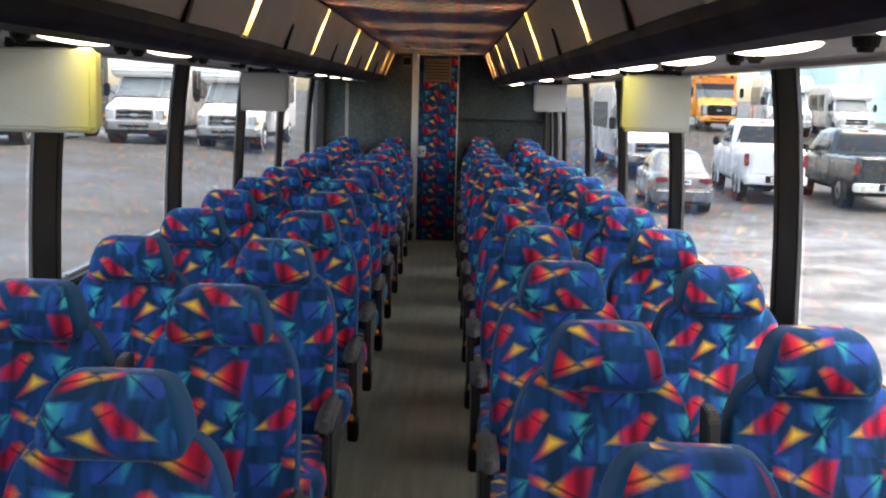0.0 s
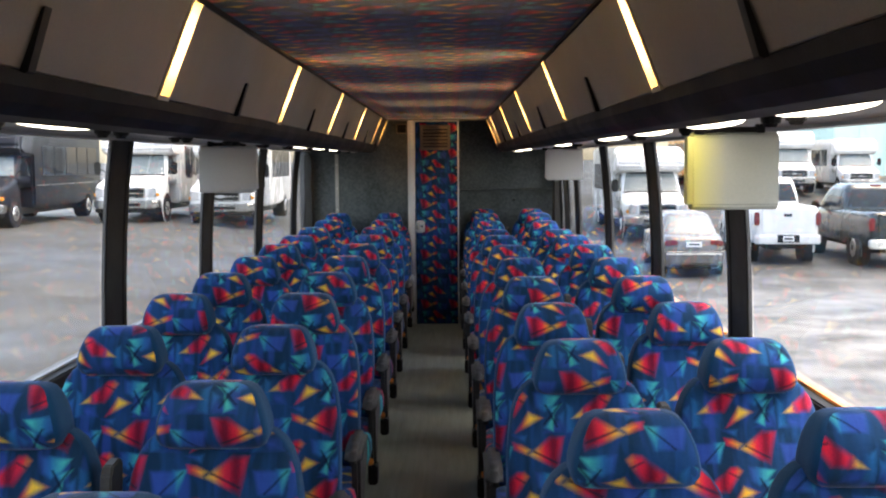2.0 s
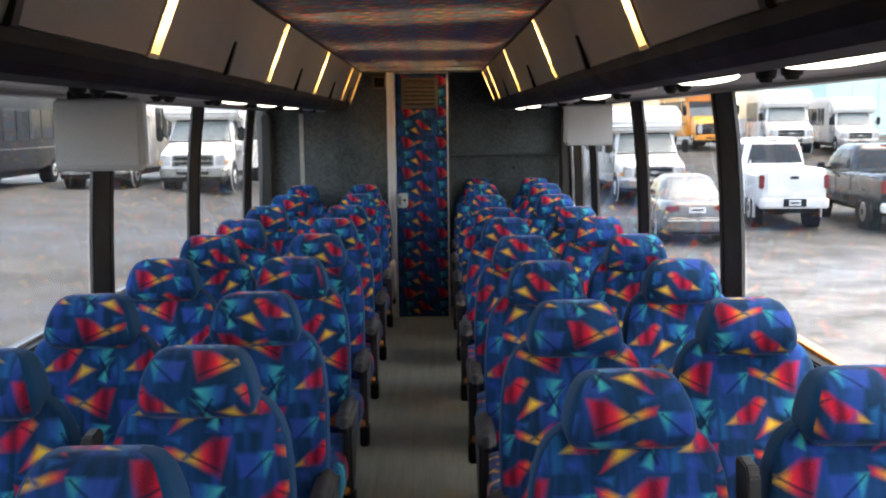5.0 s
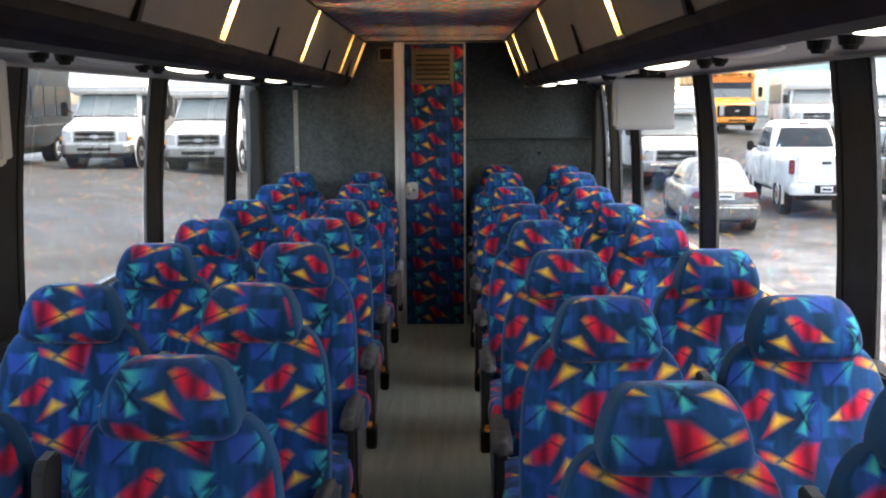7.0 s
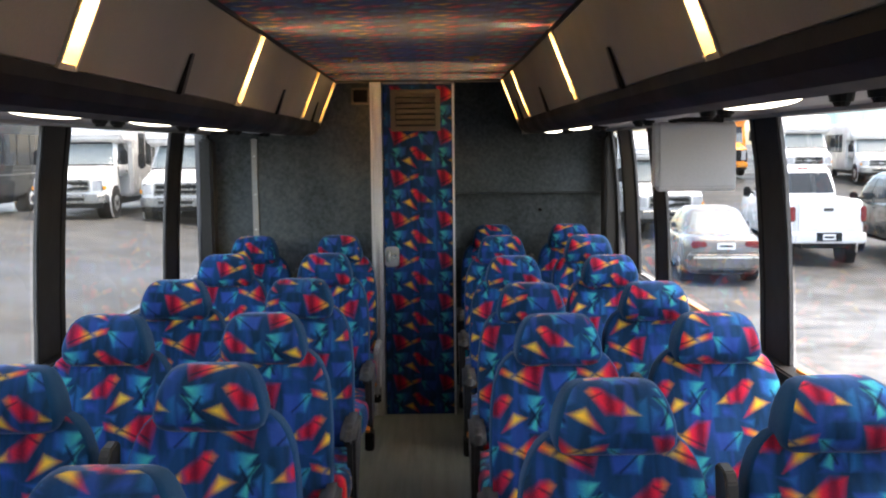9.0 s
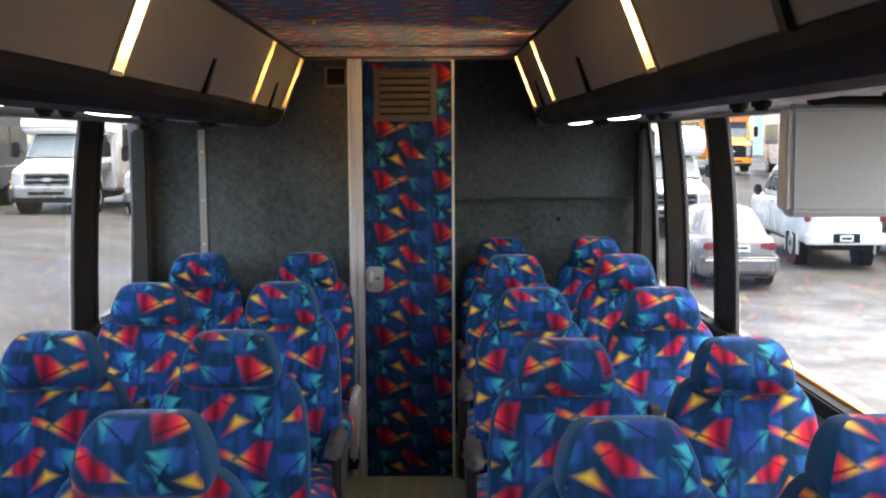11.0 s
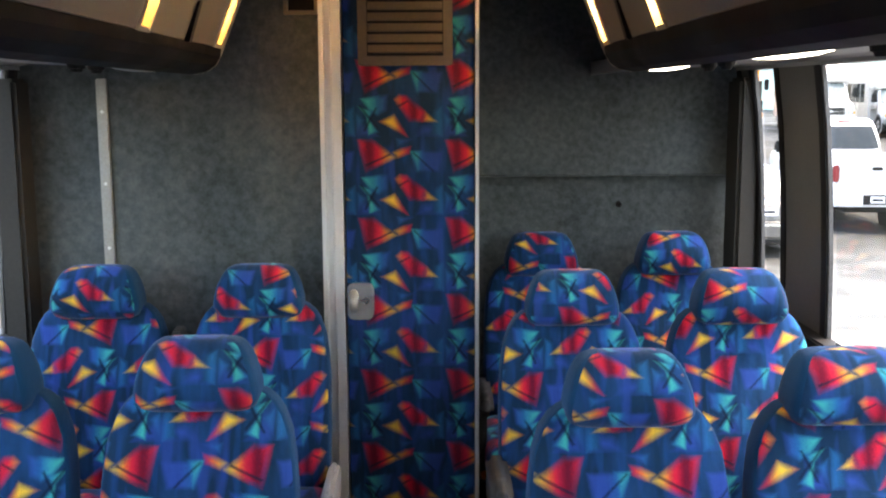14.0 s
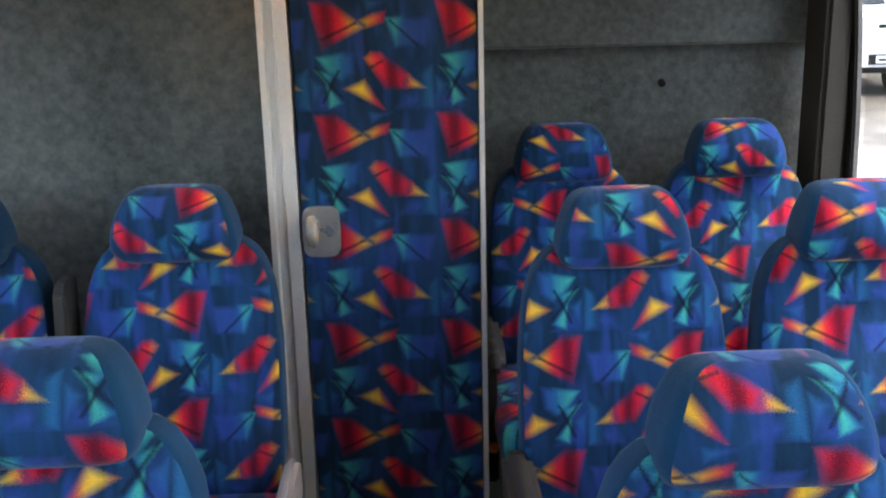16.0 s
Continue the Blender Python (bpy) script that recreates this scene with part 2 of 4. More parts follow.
_t.links.new(_co, _long.inputs[0])
_streak, _patch, _grain = noisy(_t, _long.outputs[0], 1.0, 5.0, 0.7), noisy(_t, _co, 1.7, 4.0), noisy(_t, _co, 160.0, 2.0)
_c = mixed(_t, ranged(_t, _streak, 0.3, 0.7), (0.108, 0.127, 0.108), (0.21, 0.24, 0.208))
_c = mixed(_t, ranged(_t, _patch, 0.35, 0.7, 0.0, 0.5), _c, (0.098, 0.112, 0.094))
_c = mixed(_t, ranged(_t, _grain, 0.66, 0.76, 0.0, 0.35), _c, (0.3, 0.3, 0.28))
_t.links.new(_c, _b.inputs["Base Color"])
_t.links.new(ranged(_t, _patch, 0.3, 0.7, 0.55, 0.36), _b.inputs["Roughness"])
_b.inputs["Specular IOR Level"].default_value = 0.5
_bump = put(_t, "ShaderNodeBump", in_0=0.2, in_1=0.002)
_t.links.new(_streak, _bump.inputs["Height"])
_t.links.new(_bump.outputs[0], _b.inputs["Normal"])
M_CARPET = surface("grey_green_wall_carpet", (0.02, 0.0275, 0.029), (0.118, 0.138, 0.143), 0.95, 46, 2.6, bump=0.6, depth=0.004, sheen=0.2)
M_BIN = surface("warm_grey_laminate", (0.12, 0.106, 0.089), (0.16, 0.142, 0.119), 0.5, 180, 2, bump=0.1)
M_VALANCE = surface("black_vinyl_moulding", (0.004, 0.0038, 0.0038), (0.009, 0.0082, 0.008), 0.55, 120, 4, shine=0.1)
M_SOFFIT = surface("grey_soffit", (0.2, 0.2, 0.2), (0.28, 0.278, 0.276), 0.5, 140, 3)
M_WALL = surface("grey_side_panel", (0.1, 0.1, 0.1), (0.16, 0.155, 0.15), 0.7, 120, 3, bump=0.3)
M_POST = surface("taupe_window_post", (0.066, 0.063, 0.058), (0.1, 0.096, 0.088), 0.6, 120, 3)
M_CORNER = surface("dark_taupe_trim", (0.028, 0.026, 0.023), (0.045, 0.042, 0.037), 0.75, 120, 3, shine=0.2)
M_TRIM = surface("beige_trim", (0.34, 0.29, 0.21), (0.44, 0.38, 0.29), 0.45, 80, 4)
M_SCREENBACK = surface("light_grey_plastic", (0.42, 0.43, 0.44), (0.5, 0.5, 0.51), 0.45, 160, 3, bump=0.08)
M_SILVERY = surface("silver_grey_plastic", (0.28, 0.285, 0.29), (0.37, 0.375, 0.38), 0.35, 160, 4, bump=0.08)
M_VENT = surface("tan_vent_plastic", (0.055, 0.045, 0.033), (0.085, 0.07, 0.053), 0.5, 90, 5)
M_OUTLET = surface("tan_outlet_plastic", (0.12, 0.1, 0.075), (0.17, 0.145, 0.11), 0.5, 90, 5)
M_ORANGE = surface("orange_plastic", (0.7, 0.2, 0.02), (0.8, 0.26, 0.03), 0.4, 90, 5)


def glowing(name, colour, strength):
    m, t, b = material(name)
    b.inputs["Base Color"].default_value = (*colour, 1)
    b.inputs["Emission Color"].default_value = (*colour, 1)
    b.inputs["Emission Strength"].default_value = strength
    b.inputs["Roughness"].default_value = 0.5
    return m




def tube_lamp(name, strength, core):
    """A lamp lens that is brightest at its middle and fades to amber towards both ends."""
    m, t, b = material(name)
    z = put(t, "ShaderNodeSeparateXYZ")
    t.links.new(put(t, "ShaderNodeTexCoord").outputs[0], z.inputs[0])
    off = put(t, "ShaderNodeMath", operation="SUBTRACT", in_1=0.52)
    t.links.new(z.outputs[2], off.inputs[0])
    far = put(t, "ShaderNodeMath", operation="ABSOLUTE")
    t.links.new(off.outputs[0], far.inputs[0])
    near = put(t, "ShaderNodeMapRange", in_1=0.49, in_2=0.2)
    t.links.new(far.outputs[0], near.inputs[0])
    t.links.new(mixed(t, near.outputs[0], (1.0, 0.46, 0.07), core), b.inputs["Emission Color"])
    t.links.new(ranged(t, near.outputs[0], 0.0, 1.0, 0.9, strength), b.inputs["Emission Strength"])
    b.inputs["Base Color"].default_value = (0.8, 0.6, 0.3, 1)
    b.inputs["Roughness"].default_value = 0.5
    return m


M_LAMP = tube_lamp("warm_lamp_lens", LAMP, (1.0, 0.68, 0.34))
M_LAMPOLD = tube_lamp("amber_lamp_lens", LAMP * 0.3, (1.0, 0.58, 0.2))
M_UNLIT = surface("unlit_lens", (0.4, 0.4, 0.37), (0.5, 0.5, 0.47), 0.4, 90, 6)
M_READ = glowing("reading_lens", (1.0, 0.98, 0.9), READ)


def glass(name, tint):
    m, t, b = material(name)
    t.nodes.remove(b)
    mix, see, shine, fre = (put(t, "ShaderNode" + k) for k in ("MixShader", "BsdfTransparent", "BsdfGlossy", "Fresnel"))
    see.inputs[0].default_value = (*tint, 1)
    shine.inputs[1].default_value = 0.02
    fre.inputs[0].default_value = 1.38
    t.links.new(fre.outputs[0], mix.inputs[0])
    t.links.new(see.outputs[0], mix.inputs[1])
    t.links.new(shine.outputs[0], mix.inputs[2])
    # a thin uneven film of dust and smears
    film, veil = put(t, "ShaderNodeMixShader"), put(t, "ShaderNodeBsdfDiffuse", in_0=(0.7, 0.7, 0.68, 1.0))
    co = put(t, "ShaderNodeTexCoord").outputs[3]
    run = put(t, "ShaderNodeVectorMath", operation="MULTIPLY", in_1=(1.0, 5.0, 0.8))
    t.links.new(co, run.inputs[0])
    t.links.new(ranged(t, noisy(t, run.outputs[0], 1.4, 5.0, 0.65), 0.4, 0.75, 0.015, 0.1), film.inputs[0])
    t.links.new(mix.outputs[0], film.inputs[1])
    t.links.new(veil.outputs[0], film.inputs[2])
    t.links.new(film.outputs[0], t.nodes["Material Output"].inputs[0])
    return m


M_GLASS = glass("window_glass", (0.86, 0.88, 0.87))

# ---------- mesh helpers ----------


def part(name, bm, mats, parent=None, label="", smooth=False):
    """Links a bmesh as one object, under a thing or a part."""
    me = bpy.data.meshes.new(name)
    for f in bm.faces:
        f.smooth = smooth
    bm.to_mesh(me)
    bm.free()
    for m in mats if isinstance(mats, (list, tuple)) else [mats]:
        me.materials.append(m)
    ob = new(name, me)
    if parent is not None:
        ob.parent = parent
    if label:
        ob["label"] = label
    return ob


def empty(name, m=None):
    ob = new(name)
    if m is not None:
        ob.matrix_world = m
    ob.empty_display_size = 0.1
    return ob


def box(x0, x1, y0, y1, z0, z1, bevel=0.0, bm=None, seg=2):
    own = bmesh.new()
    bmesh.ops.create_cube(own, size=1.0, matrix=Matrix.Translation(((x0 + x1) / 2, (y0 + y1) / 2, (z0 + z1) / 2)) @ Matrix.Diagonal((abs(x1 - x0), abs(y1 - y0), abs(z1 - z0), 1)))
    if bevel:
        bmesh.ops.bevel(own, geom=own.edges[:], offset=bevel, segments=seg, affect="EDGES", clamp_overlap=True)
    return joined(bm, own)


def joined(bm, own):
    if bm is None:
        return own
    me = bpy.data.meshes.new("tmp")
    own.to_mesh(me)
    own.free()
    bm.from_mesh(me)
    bpy.data.meshes.remove(me)
    return bm


def prism(points, a, b, axis="y", bevel=0.0, bm=None, seg=2):
    """A closed outline pulled from a to b along an axis. Points are (x, z) for y, (y, z) for x, (x, y) for z."""
    own = bmesh.new()

    def at(p, k):
        return (p[0], k, p[1]) if axis == "y" else (k, p[0], p[1]) if axis == "x" else (p[0], p[1], k)
    lo, hi = [own.verts.new(at(p, a)) for p in points], [own.verts.new(at(p, b)) for p in points]
    own.faces.new(lo)
    own.faces.new(hi[::-1])
    n = len(points)
    for i in range(n):
        own.faces.new((lo[i], hi[i], hi[(i + 1) % n], lo[(i + 1) % n]))
    bmesh.ops.recalc_face_normals(own, faces=own.faces[:])
    if bevel:
        bmesh.ops.bevel(own, geom=own.edges[:], offset=bevel, segments=seg, affect="EDGES", clamp_overlap=True)
    return joined(bm, own)


def tube(p, q, r, n=12, bm=None, r2=None):
    own = bmesh.new()
    p, q = Vector(p), Vector(q)
    m = Matrix.Translation((p + q) / 2) @ (q - p).to_track_quat("Z", "Y").to_matrix().to_4x4()
    bmesh.ops.create_cone(own, cap_ends=True, segments=n, radius1=r, radius2=r if r2 is None else r2, depth=(q - p).length, matrix=m)
    return joined(bm, own)


def cushion(rings, n=28, power=4.0, plain=0.965):
    """A padded form from rings (z, half width, centre y, half depth, centre x, exponent); front faces take the pattern, the sides are plain."""
    bm = bmesh.new()
    uvl = bm.loops.layers.uv.new("UVMap")
    made, run, last = [], 0.0, None
    for z, w, cy, d, *more in rings:
        e = 2.0 / (more[0] if more else power)
        ring = []
        for k in range(n):
            a = 2 * math.pi * (k + 0.5) / n
            c, s = math.cos(a), math.sin(a)
            ring.append(bm.verts.new((w * math.copysign(abs(c) ** e, c), cy + d * math.copysign(abs(s) ** e, s), z)))
        front = Vector((0, cy - d, z))
        if last is not None:
            run += (front - last).length
        last = front
        made.append((ring, run, w))
    for (r0, v0, w0), (r1, v1, w1) in zip(made, made[1:]):
        for k in range(n):
            j = (k + 1) % n
            f = bm.faces.new((r0[k], r0[j], r1[j], r1[k]))
            f.material_index = 1 if min(abs(r0[k].co.x), abs(r0[j].co.x)) > plain * w0 and w0 > 0.03 else 0
            for loop in f.loops:
                top = loop.vert in r1
                loop[uvl].uv = (loop.vert.co.x, v1 if top else v0)
    for ring, run, w in (made[0], made[-1]):
        f = bm.faces.new(ring)
        for loop in f.loops:
            loop[uvl].uv = (loop.vert.co.x, run + loop.vert.co.y)
    bmesh.ops.recalc_face_normals(bm, faces=bm.faces[:])
    return bm


def flat_uv(bm, a, b, du=0.0, dv=0.0):
    """A planar map from two of the coordinates."""
    uvl = bm.loops.layers.uv.verify()
    for f in bm.faces:
        for loop in f.loops:
            loop[uvl].uv = (loop.vert.co[a] + du, loop.vert.co[b] + dv)
    return bm


def structure(ob, label, category):
    return tagged(ob, label, category, kind="structure")


# ---------- the shell of the coach ----------
REAR, BACK, FRONT = 10.40, 11.06, -2.4
LX, RX = -1.242, 1.212
CEIL = 1.925
structure(part("floor", box(LX, RX, FRONT, BACK + 0.09, -0.08, 0.0), M_FLOOR), "worn grey vinyl floor of the coach aisle", "floor")

# side walls: lower panel, sloped pillars, header; openings between the pillars are the windows
PILLARS_R = [(-1.9, -1.6), (-0.3, 0.0), (1.28, 1.57), (2.88, 3.15), (4.52, 4.83), (6.1, 6.41), (7.76, 8.08), (9.49, 9.81), (10.22, 10.66), (10.84, 11.06)]
PILLARS_L = [(-1.7, -1.4), (-0.1, 0.2), (1.47, 1.76), (3.07, 3.35), (4.72, 5.02), (6.32, 6.61), (7.92, 8.21), (9.58, 9.89), (10.37, 10.62)]
SILL, HEAD = 0.82, 1.638


def wall_profile(side):
    """Inner face of the side wall from sill to header: it leans in towards the roof."""
    x = RX if side > 0 else -LX
    return [(side * (x + 0.012), SILL), (side * (x + 0.006), 1.05), (side * (x - 0.004), 1.25), (side * (x - 0.02), 1.45), (side * (x - 0.045), HEAD)]


for side, pillars, word in ((1, PILLARS_R, "east"), (-1, PILLARS_L, "west")):
    x = RX if side > 0 else LX
    inner = wall_profile(side)
    end = BACK if side > 0 else REAR + 0.2
    wall = structure(part("wall_" + word, prism([(x, -0.08), (x + side * 0.07, -0.08), (x + side * 0.07, SILL), (x, SILL)], FRONT, end), M_WALL), "grey padded lower side panel under coach windows", "wall")
    part("sill_trim", box(x - side * 0.035, x + side * 0.03, FRONT, end, SILL - 0.05, SILL + 0.006, 0.006), M_RUBBER, wall, "dark window sill trim")
    outer = [(px + side * 0.016, pz) for px, pz in inner]
    top = inner[-1]
    part("header", prism([(top[0] - side * 0.004, HEAD - 0.012), (top[0] + side * 0.06, HEAD - 0.012), (top[0] + side * 0.06, 1.95), (top[0], 1.95)], FRONT, end), M_SOFFIT, wall)
    for a, b in pillars:
        rear_post = b > 10.6 or a > 10.2
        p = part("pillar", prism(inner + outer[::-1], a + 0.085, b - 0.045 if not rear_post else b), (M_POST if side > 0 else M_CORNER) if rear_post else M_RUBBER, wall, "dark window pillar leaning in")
        for k, (c, d) in enumerate(((a + 0.04, a + 0.082), (b - 0.042, b))):
            rim = [(px - side * 0.004, pz) for px, pz in inner]
            back = [(px + side * 0.016, pz) for px, pz in inner]
            part("rubber_seal", prism(rim + back[::-1], c, d), M_RUBBER, p)
            edge = d if k else c
            part("metal_bead", prism([(px + side * 0.002, pz) for px, pz in inner] + [(px + side * 0.014, pz) for px, pz in inner[::-1]], edge - 0.006 if not k else edge, edge if not k else edge + 0.006), M_STEEL, p)
    n = 0
    for (a, b), (c, d) in zip(pillars, pillars[1:]):
        n += 1
        pane = [(px + side * 0.01, pz) for px, pz in inner]
        bm = bmesh.new()
        rim = [[bm.verts.new((px, y, pz)) for px, pz in pane] for y in (b, c)]
        for k in range(len(pane) - 1):
            f = bm.faces.new((rim[0][k], rim[1][k], rim[1][k + 1], rim[0][k + 1]))
            f.normal_update()
            if f.normal.x * side > 0:
                f.normal_flip()
        part("sill_strip", box(x + side * 0.005, x + side * 0.02, b + 0.06, c - 0.05, SILL + 0.0065, SILL + 0.016), M_ORANGE if side > 0 and c < 9.6 else M_SOFFIT, wall)
        w = part(f"window_{n + (20 if side < 0 else 0)}", bm, M_GLASS)
        w.visible_shadow = False
        structure(w, "fixed coach side window pane with faint reflections", "window")

# ceiling, roof, and an added wall that closes the front
cl = flat_uv(box(-0.47, 0.47, FRONT, 9.96, CEIL, CEIL + 0.02), 0, 1)
structure(part("ceiling", cl, M_CEILCLOTH), "patterned fabric ceiling panel of the coach", "ceiling")
structure(part("roof", prism([(LX, 1.95), (RX, 1.95), (1.0, 2.12), (-1.0, 2.12)], FRONT, BACK + 0.06), M_WALL), "coach roof above the lining", "roof")
# unseen stand-in; a coach would have its windscreen at this end
structure(part("wall_front", box(LX, RX, FRONT - 0.06, FRONT, -0.08, 1.95), M_WALL), "unseen plain wall added to close the coach front", "wall")
structure(part("wall_washroom_outer", box(LX - 0.07, LX, REAR + 0.2, BACK + 0.1, -0.08, 1.95), M_WALL), "plain outer side of the washroom", "wall")
structure(part("wall_washroom_end", box(LX, 0.2, BACK + 0.04, BACK + 0.1, 0.0, 1.95), M_WALL), "plain rear end of the washroom", "wall")
structure(part("coach_underbody", box(LX - 0.05, RX + 0.05, FRONT, BACK, -1.24, -0.085, 0.03), M_WALL), "plain lower body of the coach", "wall")

# ---------- rear bulkhead, washroom door ----------
bulk = structure(part("wall_rear_west", box(LX, -0.275, REAR + 0.09, REAR + 0.15, 0.0, 1.95), M_CARPET), "grey-green carpeted washroom bulkhead wall", "wall")
part("seam_strip", box(-0.963, -0.93, REAR + 0.078, REAR + 0.092, 0.3, 1.60, 0.003), M_ALUDULL, bulk, "vertical metal seam strip")
for z in (1.28, 1.5, 1.08):
    part("screw", tube((-0.946, REAR + 0.078, z), (-0.946, REAR + 0.074, z), 0.005, 8), M_CHROME, bulk)
east = structure(part("wall_rear_east", prism([(BACK + 0.06, 0.0), (BACK + 0.06, 1.244), (BACK + 0.004, 1.25), (BACK, 1.256), (BACK, 1.95), (BACK + 0.1, 1.95), (BACK + 0.1, 0.0)], 0.2, RX, axis="x"), M_CARPET), "grey-green carpeted rear wall with a shallow ledge", "wall")
part("scuff", tube((0.757, BACK + 0.062, 1.14), (0.757, BACK + 0.052, 1.137), 0.011, 9), M_BLACK, east, "small dark scuff in the carpet")
structure(part("wall_washroom_side", box(0.165, 0.2, REAR + 0.045, BACK + 0.04, 0.0, 1.95), M_CARPET), "carpeted side of the washroom beside the last seats", "wall")
# wider than the post: its dark colour also paints the carpet's shadow strip
structure(part("wall_rear_corner", box(1.135, RX, BACK - 0.16, BACK - 0.003, 0.0, 1.6, 0.012), M_CORNER), "dark corner post widened over a shadowed strip of rear wall", "wall")
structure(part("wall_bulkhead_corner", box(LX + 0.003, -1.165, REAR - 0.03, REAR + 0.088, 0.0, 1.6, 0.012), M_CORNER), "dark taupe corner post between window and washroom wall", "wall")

# added black sheet, keeps outside light from leaking round the door
structure(part("wall_washroom_back", box(-0.272, 0.163, REAR + 0.1, REAR + 0.14, 0.0, 1.95), M_BLACK), "unseen black sheet that blocks light behind the washroom door", "wall")
door = empty("door_1", pose(0, REAR, 0))
structure(door, "narrow washroom door covered in patterned blue fabric", "door")
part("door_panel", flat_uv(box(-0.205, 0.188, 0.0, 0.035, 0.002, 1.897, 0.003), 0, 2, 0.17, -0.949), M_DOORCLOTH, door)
part("door_post", prism([(-0.274, -0.012), (-0.262, -0.012), (-0.258, -0.004), (-0.24, -0.004), (-0.236, -0.014), (-0.21, -0.014), (-0.207, 0.09), (-0.274, 0.09)], 0.0, 1.907, axis="z"), M_BRIGHT, door, "ribbed aluminium door post")
part("door_edge", box(0.189, 0.2, -0.01, 0.04, 0.0, 1.905, 0.002), M_BRIGHT, door, "thin bright aluminium edge")
part("door_head", box(-0.206, 0.188, -0.008, 0.04, 1.8985, 1.906, 0.002), M_ALU, door)
latch = part("latch_plate", prism([(-0.1625 + 0.0415 * math.copysign(abs(math.cos(g)) ** 0.4, math.cos(g)), 0.922 + 0.057 * math.copysign(abs(math.sin(g)) ** 0.4, math.sin(g))) for g in (k * math.pi / 14 for k in range(28))], -0.014, 0.0, bevel=0.003), M_CHROME, door, "brushed steel latch plate")
lever = cushion([(0.89, 0.006, -0.02, 0.006), (0.897, 0.012, -0.026, 0.012), (0.915, 0.014, -0.032, 0.018), (0.935, 0.014, -0.032, 0.018), (0.953, 0.012, -0.026, 0.012), (0.96, 0.006, -0.02, 0.006)], 16, 3.0, 9.0)
for v in lever.verts:
    v.co.x -= 0.182
part("latch_lever", lever, M_ALUDULL, latch, smooth=True)
vent = part("vent", box(-0.158, 0.122, -0.02, 0.0, 1.632, 1.865, 0.004), M_VENT, door, "tan louvred air vent")
part("vent_well", box(-0.13, 0.094, -0.0225, -0.0205, 1.66, 1.838), M_BLACK, vent)
for k in range(6):
    z = 1.672 + k * 0.031
    part("slat", prism([(-0.034, z), (-0.03, z - 0.004), (-0.021, z + 0.016), (-0.025, z + 0.02)], -0.128, 0.092, axis="x"), M_VENT, vent)
box_vent = empty("wall_outlet", pose(-0.332, REAR + 0.09, 1.835))
tagged(box_vent, "small square wall speaker box beside the door", "outlet")
for a, b, c, d in ((-0.052, 0.052, 0.036, 0.048), (-0.052, 0.052, -0.048, -0.036), (-0.052, -0.04, -0.036, 0.036), (0.04, 0.052, -0.036, 0.036)):
    part("rim", box(a, b, -0.03, 0.0, c, d, 0.002), M_OUTLET, box_vent)
part("grille", box(-0.04, 0.04, -0.01, -0.001, -0.036, 0.036), M_BLACK, box_vent)

# small brass clips near the end of the ceiling panel
for x in (-0.27, 0.25):
    clip = empty("ceiling_clip", pose(x, 9.0, CEIL))
    tagged(clip, "small brass clip on the fabric ceiling panel", "clip", group="ceiling clips")
    part("base", box(-0.035, 0.035, -0.02, 0.02, -0.008, 0.001, 0.003), M_BRASS, clip)
    part("stud", tube((0, 0, -0.007), (0, 0, -0.02), 0.013, 14, r2=0.008), M_BRASS, clip)
# ceiling end: a padded drop in front of the bulkhead
structure(part("ceiling_end", flat_uv(prism([(9.97, CEIL - 0.002), (REAR - 0.02, CEIL - 0.008), (REAR - 0.02, CEIL + 0.02), (9.97, CEIL + 0.02)], -0.47, 0.47, axis="x"), 0, 1), M_CEILCLOTH), "lighter fabric band where the ceiling ends", "ceiling")
structure(part("trim_rear", box(-0.5, 0.5, REAR - 0.018, REAR + 0.1, CEIL - 0.017, CEIL + 0.02), M_POST), "thin taupe moulding above the washroom door", "trim")

# ---------- overhead bins ----------
LAMPS = {1: [-1.66, -0.09, 1.43, 2.92, 4.62, 6.23, 7.85, 9.51, 10.19], -1: [-1.555, 0.0, 1.55, 3.10, 4.71, 6.32, 7.88, 9.49, 10.26]}
FB, FT = (0.548, 1.68), (0.458, 1.905)


def fascia(s):
    """A point of the bin front, s from 0 at its lower to 1 at its upper edge."""
    return FB[0] + (FT[0] - FB[0]) * s, FB[1] + (FT[1] - FB[1]) * s


